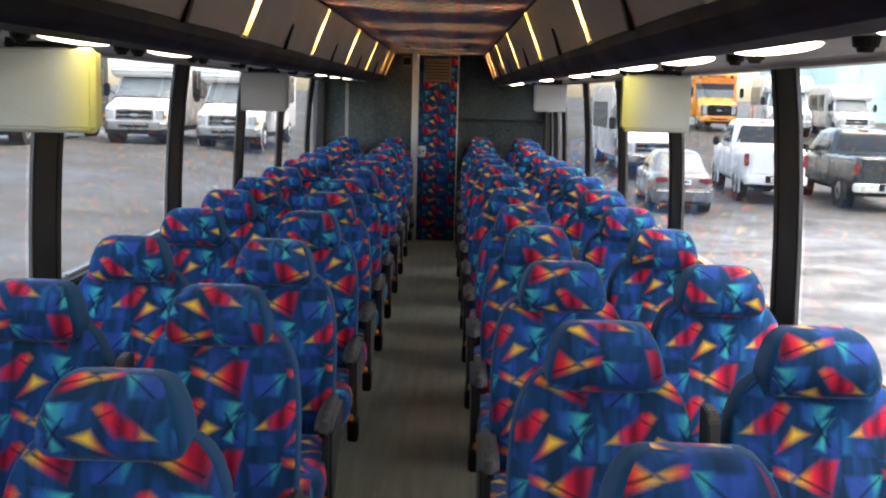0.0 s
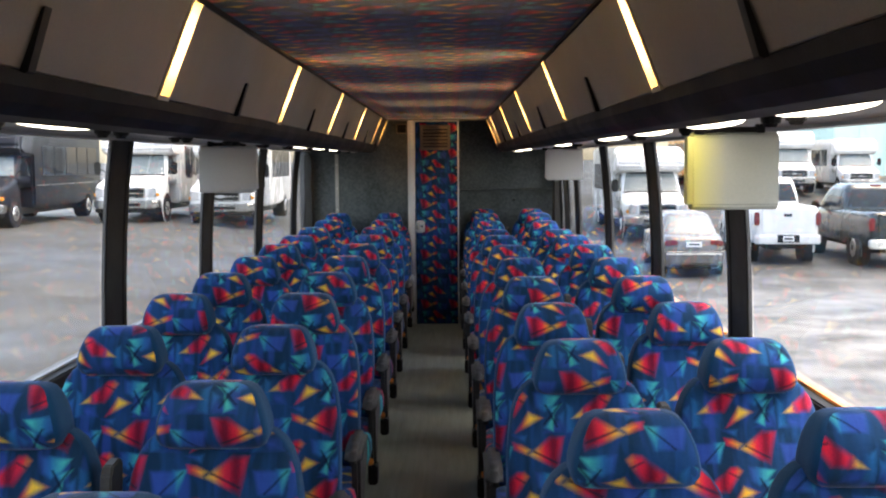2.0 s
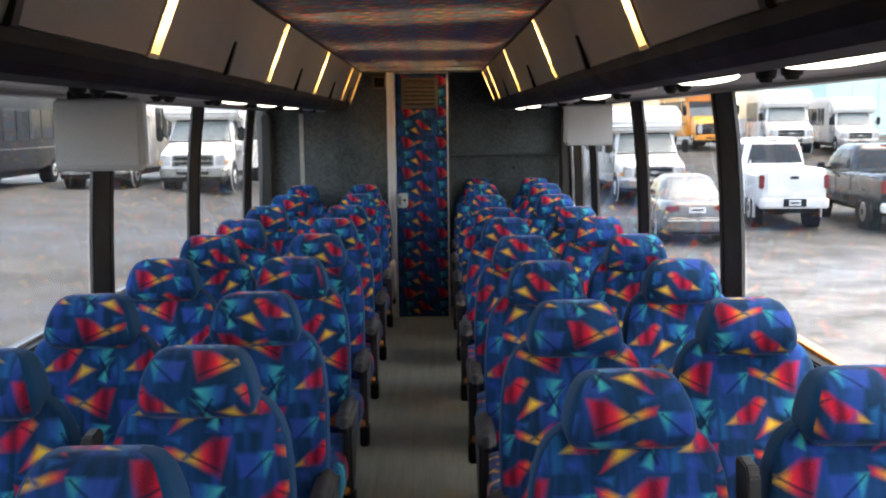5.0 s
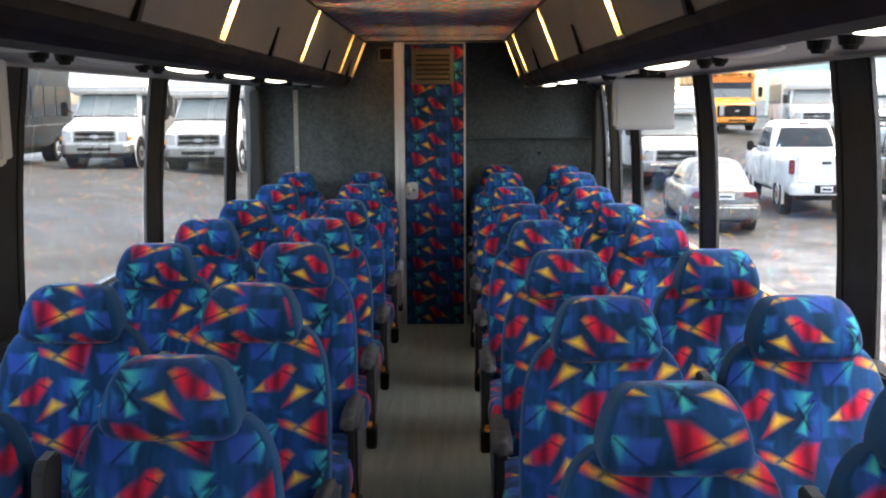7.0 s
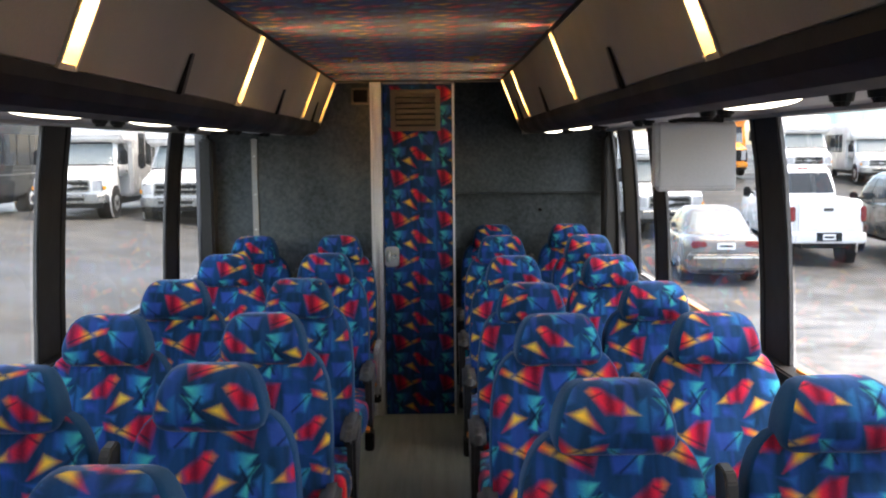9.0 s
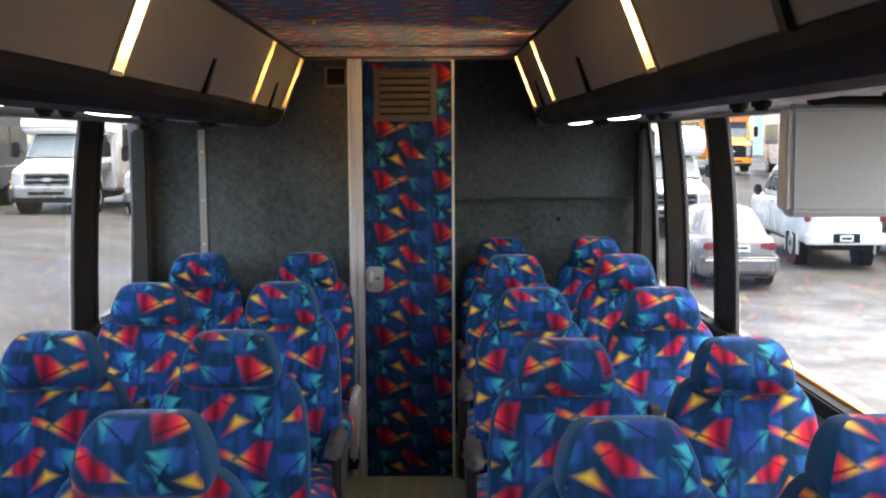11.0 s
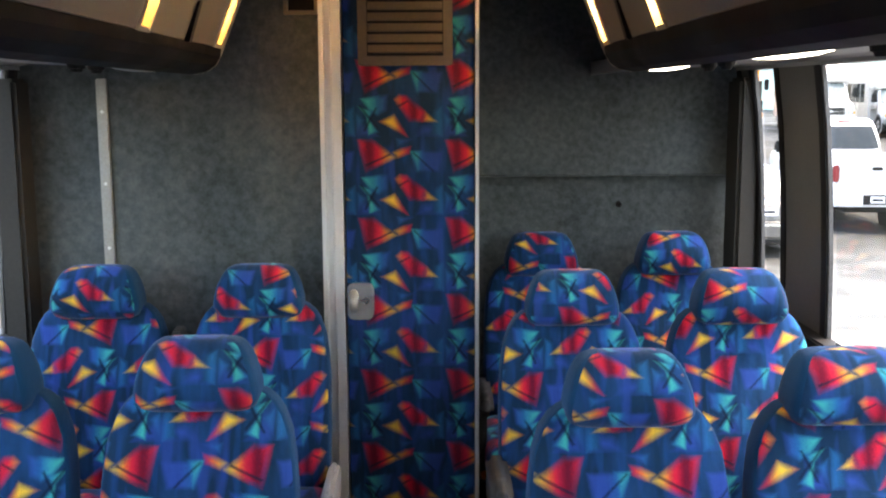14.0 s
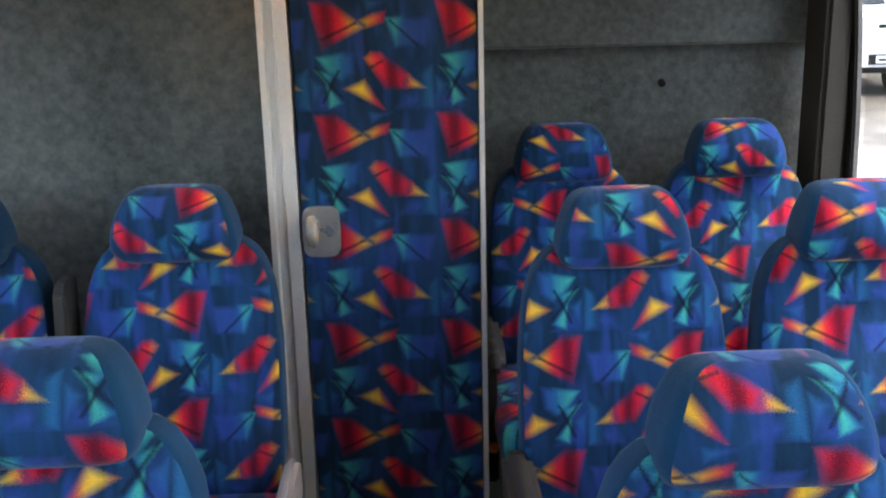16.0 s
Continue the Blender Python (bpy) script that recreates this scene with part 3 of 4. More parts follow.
def bin_run(side):
    out = Vector((-(FT[1] - FB[1]), FT[0] - FB[0])).normalized()

    def q(s, d):
        x, z = fascia(s)
        return side * (x + out.x * d), z + out.y * d
    run = empty("luggage_bin", pose(0, 0, 0))
    tagged(run, "long overhead luggage bin with warm grey doors", "luggage bin", group="overhead bins")
    last = 10.26 if side > 0 else 10.33
    part("shell", prism([q(0, -0.08), q(1, -0.08), (side * 0.5, 1.945), (side * 1.1, 1.945), (side * 1.1, 1.66), (side * 0.7, 1.635), (side * 0.58, 1.64)], FRONT, last - 0.01), M_BLACK, run)
    part("valance", prism([(side * 0.548, 1.682), (side * 0.552, 1.658), (side * 0.566, 1.634), (side * 0.592, 1.616), (side * 0.635, 1.608), (side * 0.645, 1.64), (side * 0.6, 1.655), (side * 0.57, 1.69)], FRONT, last), M_VALANCE, run, "black lower edge moulding")
    part("end_cap", prism([q(-0.02, 0.004), q(1.03, 0.004), (side * 0.5, 1.94), (side * 0.72, 1.94), (side * 0.72, 1.618), (side * 0.635, 1.608), (side * 0.592, 1.616), (side * 0.566, 1.634)], last, last + 0.022, bevel=0.004), M_TRIM, run, "beige end cap")
    part("top_bead", prism([q(0.985, 0.006), q(1.02, 0.01), q(1.02, -0.02), q(0.985, -0.02)], FRONT, last), M_RUBBER, run)
    lamps = LAMPS[side]
    spans = list(zip(lamps, lamps[1:]))
    for a, b in spans:
        c, d = max(a + 0.047, FRONT), min(b - 0.047, last)
        if d - c < 0.1:
            continue
        bin_door = part("bin_door", prism([q(0.01, 0), q(0.985, 0), q(0.985, -0.02), q(0.01, -0.02)], c, d, bevel=0.003, seg=1), M_BIN, run)
        m = (c + d) / 2
        part("latch", prism([q(0.0, 0.001), q(0.42, 0.001), q(0.44, 0.006), q(0.02, 0.014), q(0.0, 0.01)], m - 0.014, m + 0.014), M_BLACK, bin_door, "black pull latch")
    for y in lamps:
        if y < FRONT:
            continue
        lamp = part("lamp_strip", prism([q(0.02, -0.078), q(0.97, -0.078), q(0.97, -0.07), q(0.02, -0.07)], y - 0.04, y + 0.04), M_BLACK, run, "warm lit lamp slot between bin doors")
        for c, d in ((y - 0.046, y - 0.037), (y + 0.037, y + 0.046)):
            part("lamp_rim", prism([q(0.005, 0.004), q(0.985, 0.004), q(0.985, -0.07), q(0.005, -0.07)], c, d), M_TRIM, lamp)
        part("lamp_foot", prism([q(0.005, 0.004), q(0.05, 0.002), q(0.05, -0.068), q(0.005, -0.068)], y - 0.0365, y + 0.0365), M_TRIM, lamp)
        part("lens", prism([q(0.075, -0.066), q(0.965, -0.066), q(0.965, -0.05), q(0.075, -0.05)], y - 0.03, y + 0.024), M_LAMPOLD if side < 0 and y > 9.4 else M_LAMP, lamp, "glowing amber lens")
    return run


bin_run(1)
bin_run(-1)

# soffit over the seats
ROWS_R = [1.10, 1.92, 2.75, 3.58, 4.33, 5.10, 5.83, 6.62, 7.55, 8.41, 9.28, 10.11, 10.91]
ROWS_L = [1.42, 2.23, 3.05, 3.87, 4.55, 5.28, 6.07, 6.86, 7.60, 8.43, 9.38, 10.25]
UNITS = {1: [(-1.3, True), (-0.5, True), (0.3, True), (1.03, True), (1.78, True), (2.55, True), (3.3, True), (4.08, True), (4.92, True), (5.8, False), (6.68, True), (7.55, False), (8.45, False), (9.35, True), (10.4, True)],
         -1: [(-1.0, True), (-0.2, True), (0.6, True), (1.42, True), (2.2, True), (3.03, True), (3.82, False), (4.53, False), (5.33, False), (6.06, False), (6.82, True), (7.66, True), (8.55, True), (9.4, False), (10.2, False)]}
for side, end in ((1, BACK), (-1, REAR + 0.09)):
    x = 1.13 if side > 0 else 1.16
    structure(part("soffit", prism([(side * 0.637, 1.614), (side * 0.66, 1.624), (side * x, 1.645), (side * (x + 0.05), 1.634), (side * (x + 0.05), 1.665), (side * 0.637, 1.66)], FRONT, end), M_SOFFIT), "grey soffit under the luggage bins", "ceiling")
    for y, lit in UNITS[side]:
        unit = empty("service_unit", pose(side * 0.755, y, 1.628))
        tagged(unit, "reading lamp and air nozzles over a seat row" if lit else "unlit reading lamp with two black air nozzles", "reading lamp", group="overhead service units")
        bm = bmesh.new()
        bmesh.ops.create_uvsphere(bm, u_segments=20, v_segments=8, radius=1.0, matrix=Matrix.Translation((0, 0, -0.001)) @ Matrix.Diagonal((0.053, 0.235, 0.013, 1)))
        part("lens", bm, M_READ if lit else M_UNLIT, unit, "white oval lamp lens", smooth=True)
        part("bezel", prism([(0.067 * math.cos(k * math.pi / 10), 0.25 * math.sin(k * math.pi / 10)) for k in range(20)], 0.0, 0.006, axis="z"), M_SOFFIT, unit)
        for dy in (-0.54, -0.38) if side > 0 else (-0.42, -0.27):
            nozzle = part("air_nozzle", tube((side * 0.03, dy, 0.004), (side * 0.03, dy, -0.016), 0.024, 14, r2=0.02), M_BLACK, unit)
            part("nozzle_cap", tube((side * 0.03, dy, -0.016), (side * 0.03, dy, -0.024), 0.016, 12, r2=0.012), M_RUBBER, nozzle)

# ---------- double seats ----------


def mirror_uv(bm):
    uvl = bm.loops.layers.uv.verify()
    for f in bm.faces:
        for loop in f.loops:
            loop[uvl].uv.x *= -1
    return bm


def double_seat(side, m):
    """A pair of seats that faces -y; its origin lies on the floor on the coach's middle line, under the headrests."""
    seat = empty("double_seat", m)
    xa, xw = (0.447, 0.918) if side > 0 else (-0.437, -0.908)
    for x in (xa, xw):
        back = cushion([(0.40, 0.17, -0.06, 0.035), (0.42, 0.2, -0.065, 0.055), (0.48, 0.214, -0.062, 0.062), (0.56, 0.215, -0.048, 0.064), (0.64, 0.215, -0.028, 0.064), (0.72, 0.213, -0.005, 0.06),
                        (0.78, 0.208, 0.012, 0.055), (0.84, 0.199, 0.026, 0.05), (0.882, 0.183, 0.035, 0.046), (0.907, 0.166, 0.04, 0.042), (0.925, 0.145, 0.043, 0.035), (0.935, 0.118, 0.044, 0.026), (0.94, 0.07, 0.044, 0.014)], 40, 6.0, 0.972)
        for v in back.verts:
            v.co.x *= 0.965
        b = part("backrest", mirror_uv(back), [M_FABRIC, M_PLUSH], seat, smooth=True)
        b.location.x = x
        head = cushion([(0.884, 0.09, 0.03, 0.026), (0.888, 0.114, 0.028, 0.045), (0.9, 0.129, 0.024, 0.06), (0.92, 0.137, 0.02, 0.069), (0.942, 0.137, 0.018, 0.072), (0.966, 0.133, 0.018, 0.072), (0.99, 0.127, 0.02, 0.069),
                        (1.012, 0.119, 0.023, 0.063), (1.031, 0.11, 0.027, 0.054), (1.045, 0.1, 0.031, 0.043), (1.054, 0.085, 0.034, 0.03), (1.0585, 0.062, 0.036, 0.016)], 44, 5.2, 0.9)
        for v in head.verts:
            v.co.z = 1.057 - (1.057 - v.co.z) * 0.87 - 0.013
            v.co.x *= 0.945
        h = part("headrest", head, [M_FABRIC, M_PLUSH], seat, smooth=True)
        h.location.x = x
        cush = cushion([(0.30, 0.19, -0.3, 0.19), (0.31, 0.21, -0.3, 0.215), (0.35, 0.22, -0.3, 0.225), (0.39, 0.22, -0.3, 0.225), (0.415, 0.214, -0.3, 0.218), (0.425, 0.2, -0.3, 0.2), (0.43, 0.16, -0.3, 0.16)], 28, 6.0, 2.0)
        flat_uv(cush, 0, 1)
        c = part("seat_cushion", cush, [M_FABRIC, M_PLUSH], seat, smooth=True)
        c.location.x = x
    mid = (xa + xw) / 2
    part("centre_armrest", prism([(-0.1, 0.56), (-0.05, 0.52), (0.0, 0.58), (0.036, 0.855), (0.022, 0.868), (-0.03, 0.864), (-0.05, 0.845)], mid - 0.0135, mid + 0.0135, axis="x", bevel=0.004), M_GREY, seat, "folded-up charcoal armrest")
    lo, hi = sorted((side * 0.203, side * 0.234))
    slab = [(-0.366, 0.44), (-0.366, 0.52), (-0.33, 0.545), (-0.09, 0.545), (-0.05, 0.52), (-0.05, 0.45), (-0.16, 0.385), (-0.26, 0.285), (-0.31, 0.262), (-0.345, 0.29), (-0.36, 0.36)]
    arm_side = part("aisle_armrest", prism(slab, lo, hi, axis="x", bevel=0.011, seg=2), M_GREY, seat, "rounded charcoal aisle armrest")
    lo, hi = sorted((side * 0.2, side * 0.258))
    part("arm_pad", prism([(-0.375, 0.5), (-0.37, 0.535), (-0.335, 0.556), (-0.28, 0.563), (-0.1, 0.557), (-0.05, 0.54), (-0.05, 0.505), (-0.33, 0.495)], lo, hi, axis="x", bevel=0.016, seg=3), M_GREY, arm_side, smooth=True)
    part("recline_box", box(side * 0.2, side * 0.24, -0.325, -0.24, 0.185, 0.267, 0.006), M_BLACK, arm_side)
    part("recline_button", tube((side * 0.226, -0.335, 0.285), (side * 0.226, -0.354, 0.3), 0.012, 10), M_ORANGE, arm_side, "orange recline button")
    part("base_frame", box(min(side * 0.25, side * 1.13), max(side * 0.25, side * 1.13), -0.46, -0.06, 0.25, 0.3, 0.01), M_STEEL, seat)
    part("leg", prism([(-0.42, 0.0), (-0.08, 0.0), (-0.2, 0.25), (-0.34, 0.25)], side * 0.5 - 0.02, side * 0.5 + 0.02, axis="x", bevel=0.005), M_STEEL, seat)
    part("wall_bracket", box(side * 1.1, side * 1.2, -0.4, -0.1, 0.25, 0.29, 0.005), M_STEEL, seat)
    return seat




def seat_height(side, y):
    """The seats differ a little in height from row to row."""
    if y > 10:
        return 1.012
    if y < 4.4:
        return 0.988
    return {5.83: 1.006, 6.62: 1.006, 8.41: 0.977, 9.28: 0.989}.get(y, 0.995) if side > 0 else 1.0


for side, rows in ((1, ROWS_R), (-1, ROWS_L)):
    first = double_seat(side, pose(0.035 if side > 0 else 0, rows[0], 0) @ Matrix.Diagonal((1, 1, seat_height(side, rows[0]), 1)))
    tagged(first, "pair of high-back coach seats in bright patterned blue moquette", "coach seat", group="coach seats")
    for y in rows[1:]:
        unit = copy_thing(first, pose(-0.012 if side < 0 and y > 10 else max(0.0, 0.035 * (1 - (y - 1.1) / 6.5)) if side > 0 else 0, y, 0) @ Matrix.Diagonal((1, 1, seat_height(side, y) / seat_height(side, rows[0]), 1)))
        if side < 0 and y > 10:
            # the arm of this pair is a paler, silvery one
            tagged(unit, "pair of patterned blue coach seats with a silver-grey aisle armrest")
            arm = [p for p in unit.children if p.name.startswith("aisle_armrest")][0]
            arm.data = arm.data.copy()
            arm.data.materials[0] = M_SILVERY
            arm.data.transform(Matrix.Translation((0, 0, -0.055)))
            for piece in [p for p in arm.children if p.name.startswith("arm_pad")]:
                bpy.data.objects.remove(piece)
        if y == 9.28:
            # the window seat of this pair sits a little closer
            for piece in unit.children:
                if piece.location.x > 0.7:
                    piece.location.x -= 0.022
        if y in (9.28, 9.38, 10.11):
            # no armrest is folded up between these two
            for piece in [p for p in unit.children if p.name.startswith("centre_armrest")]:
                bpy.data.objects.remove(piece)

# ---------- folding monitors, seen from behind ----------


def aged_plastic(name, edge, way):
    """Pale grey-green plastic that has yellowed from one edge inwards."""
    m = surface(name, (0.4, 0.43, 0.4), (0.48, 0.51, 0.47), 0.45, 160, 3, bump=0.08)
    t = m.node_tree
    b = t.nodes["Principled BSDF"]
    plain = b.inputs["Base Color"].links[0].from_socket
    co = put(t, "ShaderNodeTexCoord").outputs[3]
    x = put(t, "ShaderNodeSeparateXYZ")
    t.links.new(co, x.inputs[0])
    stain = ranged(t, x.outputs[0], edge, edge + way * 0.1, 1.0, 0.0)
    blot = put(t, "ShaderNodeMath", operation="MULTIPLY_ADD", in_1=0.5, in_2=-0.2)
    t.links.new(noisy(t, co, 9.0, 3.0), blot.inputs[0])
    both = put(t, "ShaderNodeMath", operation="ADD")
    t.links.new(stain, both.inputs[0])
    t.links.new(blot.outputs[0], both.inputs[1])
    t.links.new(mixed(t, ranged(t, both.outputs[0], 0.1, 1.0), plain, (0.62, 0.6, 0.2)), b.inputs["Base Color"])
    return m


def monitor(x0, x1, y, aged):
    tv = empty("folding_monitor", pose((x0 + x1) / 2, y, 1.40))
    tagged(tv, "light grey fold-down monitor " + ("with a yellowed edge" if aged else "hanging from the soffit"), "monitor", group="folding monitors")
    w = (x1 - x0) / 2
    inner = -1 if x0 > 0 else 1
    shade = aged_plastic("yellowed_plastic", inner * w, -inner) if aged else M_SCREENBACK
    part("case", prism([(-0.02, 0.0), (-0.028, 0.012), (-0.024, 0.2), (0.0, 0.212), (0.022, 0.205), (0.026, 0.01), (0.018, 0.0)], -w, w, axis="x", bevel=0.004), shade, tv)
    part("screen", box(-w + 0.02, w - 0.02, 0.0265, 0.0285, 0.025, 0.19), M_BLACK, tv, "dark screen")
    part("side_cover", prism([(-0.026, 0.014), (-0.022, 0.2), (0.02, 0.2), (0.024, 0.014)], inner * w, inner * (w + 0.012), axis="x", bevel=0.003), shade, tv)
    part("hinge", tube((-w * 0.7, 0.0, 0.216), (w * 0.7, 0.0, 0.216), 0.009, 12), M_BLACK, tv)
    for s in (-0.6, 0.6):
        part("bracket", box(s * w - 0.012, s * w + 0.012, -0.01, 0.01, 0.205, 0.232, 0.002), M_BLACK, tv)
    return tv


monitor(0.765, 1.0, 3.56, True)
monitor(0.765, 1.0, 7.68, False)
monitor(-1.02, -0.765, 2.32, True)
monitor(-1.01, -0.765, 5.38, False)

# ---------- the lot outside ----------


def smooth(t):
    t = min(1.0, max(0.0, t))
    return t * t * (3 - 2 * t)


def ground_height(x, y):
    west = smooth((-x - 1.0) / 8.0) * smooth((y - 6) / 24.0)
    north = smooth((y - 34) / 22.0)
    return -1.22 + max(0.85 * west, 1.3 * north)


M_LOT, _t, _b = material("wet_asphalt")
_co = put(_t, "ShaderNodeTexCoord").outputs[3]
_fine, _mid, _big = noisy(_t, _co, 30.0, 4.0), noisy(_t, _co, 0.9, 5.0), noisy(_t, _co, 0.16, 4.0)
_c = mixed(_t, ranged(_t, _fine, 0.3, 0.7), (0.024, 0.0235, 0.021), (0.043, 0.042, 0.037))
_c = mixed(_t, ranged(_t, _mid, 0.44, 0.64, 0.0, 0.65), _c, (0.066, 0.065, 0.059))
_c = mixed(_t, ranged(_t, _big, 0.45, 0.6, 0.0, 0.5), _c, (0.03, 0.029, 0.026))
_sep = put(_t, "ShaderNodeSeparateXYZ")
_warp = put(_t, "ShaderNodeVectorMath", operation="MULTIPLY_ADD", in_1=(9.0, 9.0, 0.0))
_t.links.new(put(_t, "ShaderNodeTexNoise", in_2=0.35, in_3=5.0).outputs[1], _warp.inputs[0])
_t.links.new(_co, _warp.inputs[2])
_t.links.new(_warp.outputs[0], _sep.inputs[0])
# pale grit east of the coach, with bright wet glare put into its colour
_pale = put(_t, "ShaderNodeMath", operation="MULTIPLY")
_t.links.new(ranged(_t, _sep.outputs[0], 4.0, 10.0), _pale.inputs[0])
_t.links.new(ranged(_t, _sep.outputs[1], 31.0, 22.0), _pale.inputs[1])
_grit_glare = mixed(_t, ranged(_t, _mid, 0.38, 0.62), (0.07, 0.069, 0.064), (0.19, 0.188, 0.18))
_c = mixed(_t, ranged(_t, _pale.outputs[0], 0.0, 1.0, 0.0, 0.85), _c, _grit_glare)
_t.links.new(_c, _b.inputs["Base Color"])
_t.links.new(ranged(_t, _big, 0.4, 0.65, 0.85, 0.4), _b.inputs["Roughness"])
_b.inputs["Specular IOR Level"].default_value = 0.18
_bump = put(_t, "ShaderNodeBump", in_0=0.4, in_1=0.01)
_t.links.new(_fine, _bump.inputs["Height"])
_t.links.new(_bump.outputs[0], _b.inputs["Normal"])

bm = bmesh.new()
xs = [-900, -300, -120, -60] + [k * 2.0 for k in range(-20, 31)] + [100, 300, 900]
ys = [-900, -200, -50] + [k * 2.0 for k in range(-8, 61)] + [200, 500, 1500]
grid = [[bm.verts.new((x, y, ground_height(x, y))) for x in xs] for y in ys]
for j in range(len(ys) - 1):
    for i in range(len(xs) - 1):
        bm.faces.new((grid[j][i], grid[j][i + 1], grid[j + 1][i + 1], grid[j + 1][i]))
structure(part("ground", bm, M_LOT, smooth=True), "damp grey asphalt parking lot with pale patches and painted wet glare", "ground")


def paint(name, colour, rough=0.25):
    dark = tuple(c * 0.82 for c in colour)
    m = surface(name, dark, colour, rough, 40, 1.5, bump=0.02)
    m.node_tree.nodes["Principled BSDF"].inputs["Coat Weight"].default_value = 0.25
    return m


M_WHITE, M_SILVER = paint("white_paint", (0.66, 0.66, 0.65)), paint("champagne_paint", (0.11, 0.1, 0.09))
M_GREEN, M_YBUS, M_DARK = paint("dark_green_paint", (0.01, 0.018, 0.021)), paint("school_bus_yellow", (0.85, 0.3, 0.02)), paint("black_paint", (0.008, 0.009, 0.013), 0.4)
M_DARK.node_tree.nodes["Principled BSDF"].inputs["Coat Weight"].default_value = 0.0
M_DARK.node_tree.nodes["Principled BSDF"].inputs["Specular IOR Level"].default_value = 0.2
M_TYRE = surface("tyre_rubber", (0.01, 0.01, 0.011), (0.02, 0.02, 0.02), 0.9, 60, 6, shine=0.15)
M_TAIL = surface("red_lens", (0.13, 0.012, 0.014), (0.19, 0.017, 0.02), 0.15, 60, 6, bump=0.05)
M_AMBER = surface("amber_lens", (0.7, 0.25, 0.02), (0.8, 0.3, 0.03), 0.15, 60, 6, bump=0.05)
M_HEADL = surface("clear_lens", (0.3, 0.31, 0.32), (0.45, 0.45, 0.45), 0.1, 60, 6, bump=0.05)
M_BUMPER = surface("dull_chrome", (0.16, 0.16, 0.165), (0.3, 0.3, 0.3), 0.3, 20, 3, metal=0.85)
M_TINT = surface("tinted_glass", (0.02, 0.025, 0.028), (0.035, 0.04, 0.045), 0.06, 10, 1, bump=0.0, spread=0.02, shine=0.12)
M_SHIELD = surface("windscreen_glass", (0.1, 0.12, 0.117), (0.16, 0.185, 0.18), 0.06, 8, 1, bump=0.0, spread=0.02)
M_PLATE = surface("plate_white", (0.6, 0.6, 0.6), (0.7, 0.7, 0.7), 0.4, 60, 6, bump=0.0)


def quad(points, thick, bm=None):
    """A pane from four corners, with thickness along its normal."""
    own = bmesh.new()
    v = [Vector(p) for p in points]
    n = (v[1] - v[0]).cross(v[2] - v[0]).normalized() * thick
    a, b = [own.verts.new(p - n) for p in v], [own.verts.new(p + n) for p in v]
    own.faces.new(a[::-1])
    own.faces.new(b)
    k = len(v)
    for i in range(k):
        own.faces.new((a[i], a[(i + 1) % k], b[(i + 1) % k], b[i]))
    bmesh.ops.recalc_face_normals(own, faces=own.faces[:])
    return joined(bm, own)


def wheel(parent, x, y, r=0.36, w=0.24, rim=None):
    s = 1 if x > 0 else -1
    own = tube((x - s * w, y, r), (x, y, r), r, 28)
    bmesh.ops.bevel(own, geom=[e for e in own.edges if len(e.link_faces) == 2 and any(len(f.verts) > 4 for f in e.link_faces)], offset=0.03, segments=2, affect="EDGES")
    wh = part("wheel", own, M_TYRE, parent)
    part("rim", tube((x - s * 0.02, y, r), (x + s * 0.012, y, r), r * 0.62, 20, r2=r * 0.5), rim or M_ALU, wh, "bright metal rim")
    part("hub", tube((x + s * 0.008, y, r), (x + s * 0.03, y, r), r * 0.18, 12), M_STEEL, wh)


def ring_point(rings, z, fx=None, fy=None, side=1, out=0.0, power=6.0):
    """A point of a padded form at height z: on its rear or front by the share of its width, or on a flank by the share of its length."""
    for lo, hi in zip(rings, rings[1:]):
        if lo[0] <= z <= hi[0]:
            k = (z - lo[0]) / (hi[0] - lo[0])
            w, cy, d = (lo[i] + (hi[i] - lo[i]) * k for i in (1, 2, 3))
            break
    e = 2.0 / power
    if fx is not None:
        c = math.copysign(abs(fx) ** (1 / e), fx)
        s = side * math.sqrt(max(0.0, 1 - c * c))
    else:
        s = math.copysign(abs(fy) ** (1 / e), fy)
        c = side * math.sqrt(max(0.0, 1 - s * s))
    return Vector(((w + out) * math.copysign(abs(c) ** e, c), cy + (d + out) * math.copysign(abs(s) ** e, s), z))


def pane(rings, z0, z1, low, high, end=None, flank=None, power=6.0, out=0.008, n=10):
    """A curved pane laid on a padded form between two heights; low and high give its shares of the width or length at its lower and upper edge."""
    bm = bmesh.new()
    layers = []
    for o in (out, out - 0.03):
        grid = []
        for j in range(6):
            k = j / 5
            a, b = low[0] + (high[0] - low[0]) * k, low[1] + (high[1] - low[1]) * k
            z = z0 + (z1 - z0) * k
            row = []
            for i in range(n + 1):
                f = a + (b - a) * i / n
                p = ring_point(rings, z, fx=f, side=end, out=o, power=power) if end else ring_point(rings, z, fy=f, side=flank, out=o, power=power)
                row.append(bm.verts.new(p))
            grid.append(row)
        layers.append(grid)
    for grid in layers:
        for j in range(5):
            for i in range(n):
                bm.faces.new((grid[j][i], grid[j][i + 1], grid[j + 1][i + 1], grid[j + 1][i]))
    a, b = layers
    rim = [(0, i) for i in range(n)] + [(j, n) for j in range(5)] + [(5, n - i) for i in range(n)] + [(5 - j, 0) for j in range(5)]
    for (j, i), (l, m) in zip(rim, rim[1:] + rim[:1]):
        bm.faces.new((a[j][i], a[l][m], b[l][m], b[j][i]))
    bmesh.ops.recalc_face_normals(bm, faces=bm.faces[:])
    return bm


def moved(bm, change):
    """Shifts the vertices of a form by a rule."""
    for v in bm.verts:
        v.co = change(v.co.copy())
    return bm


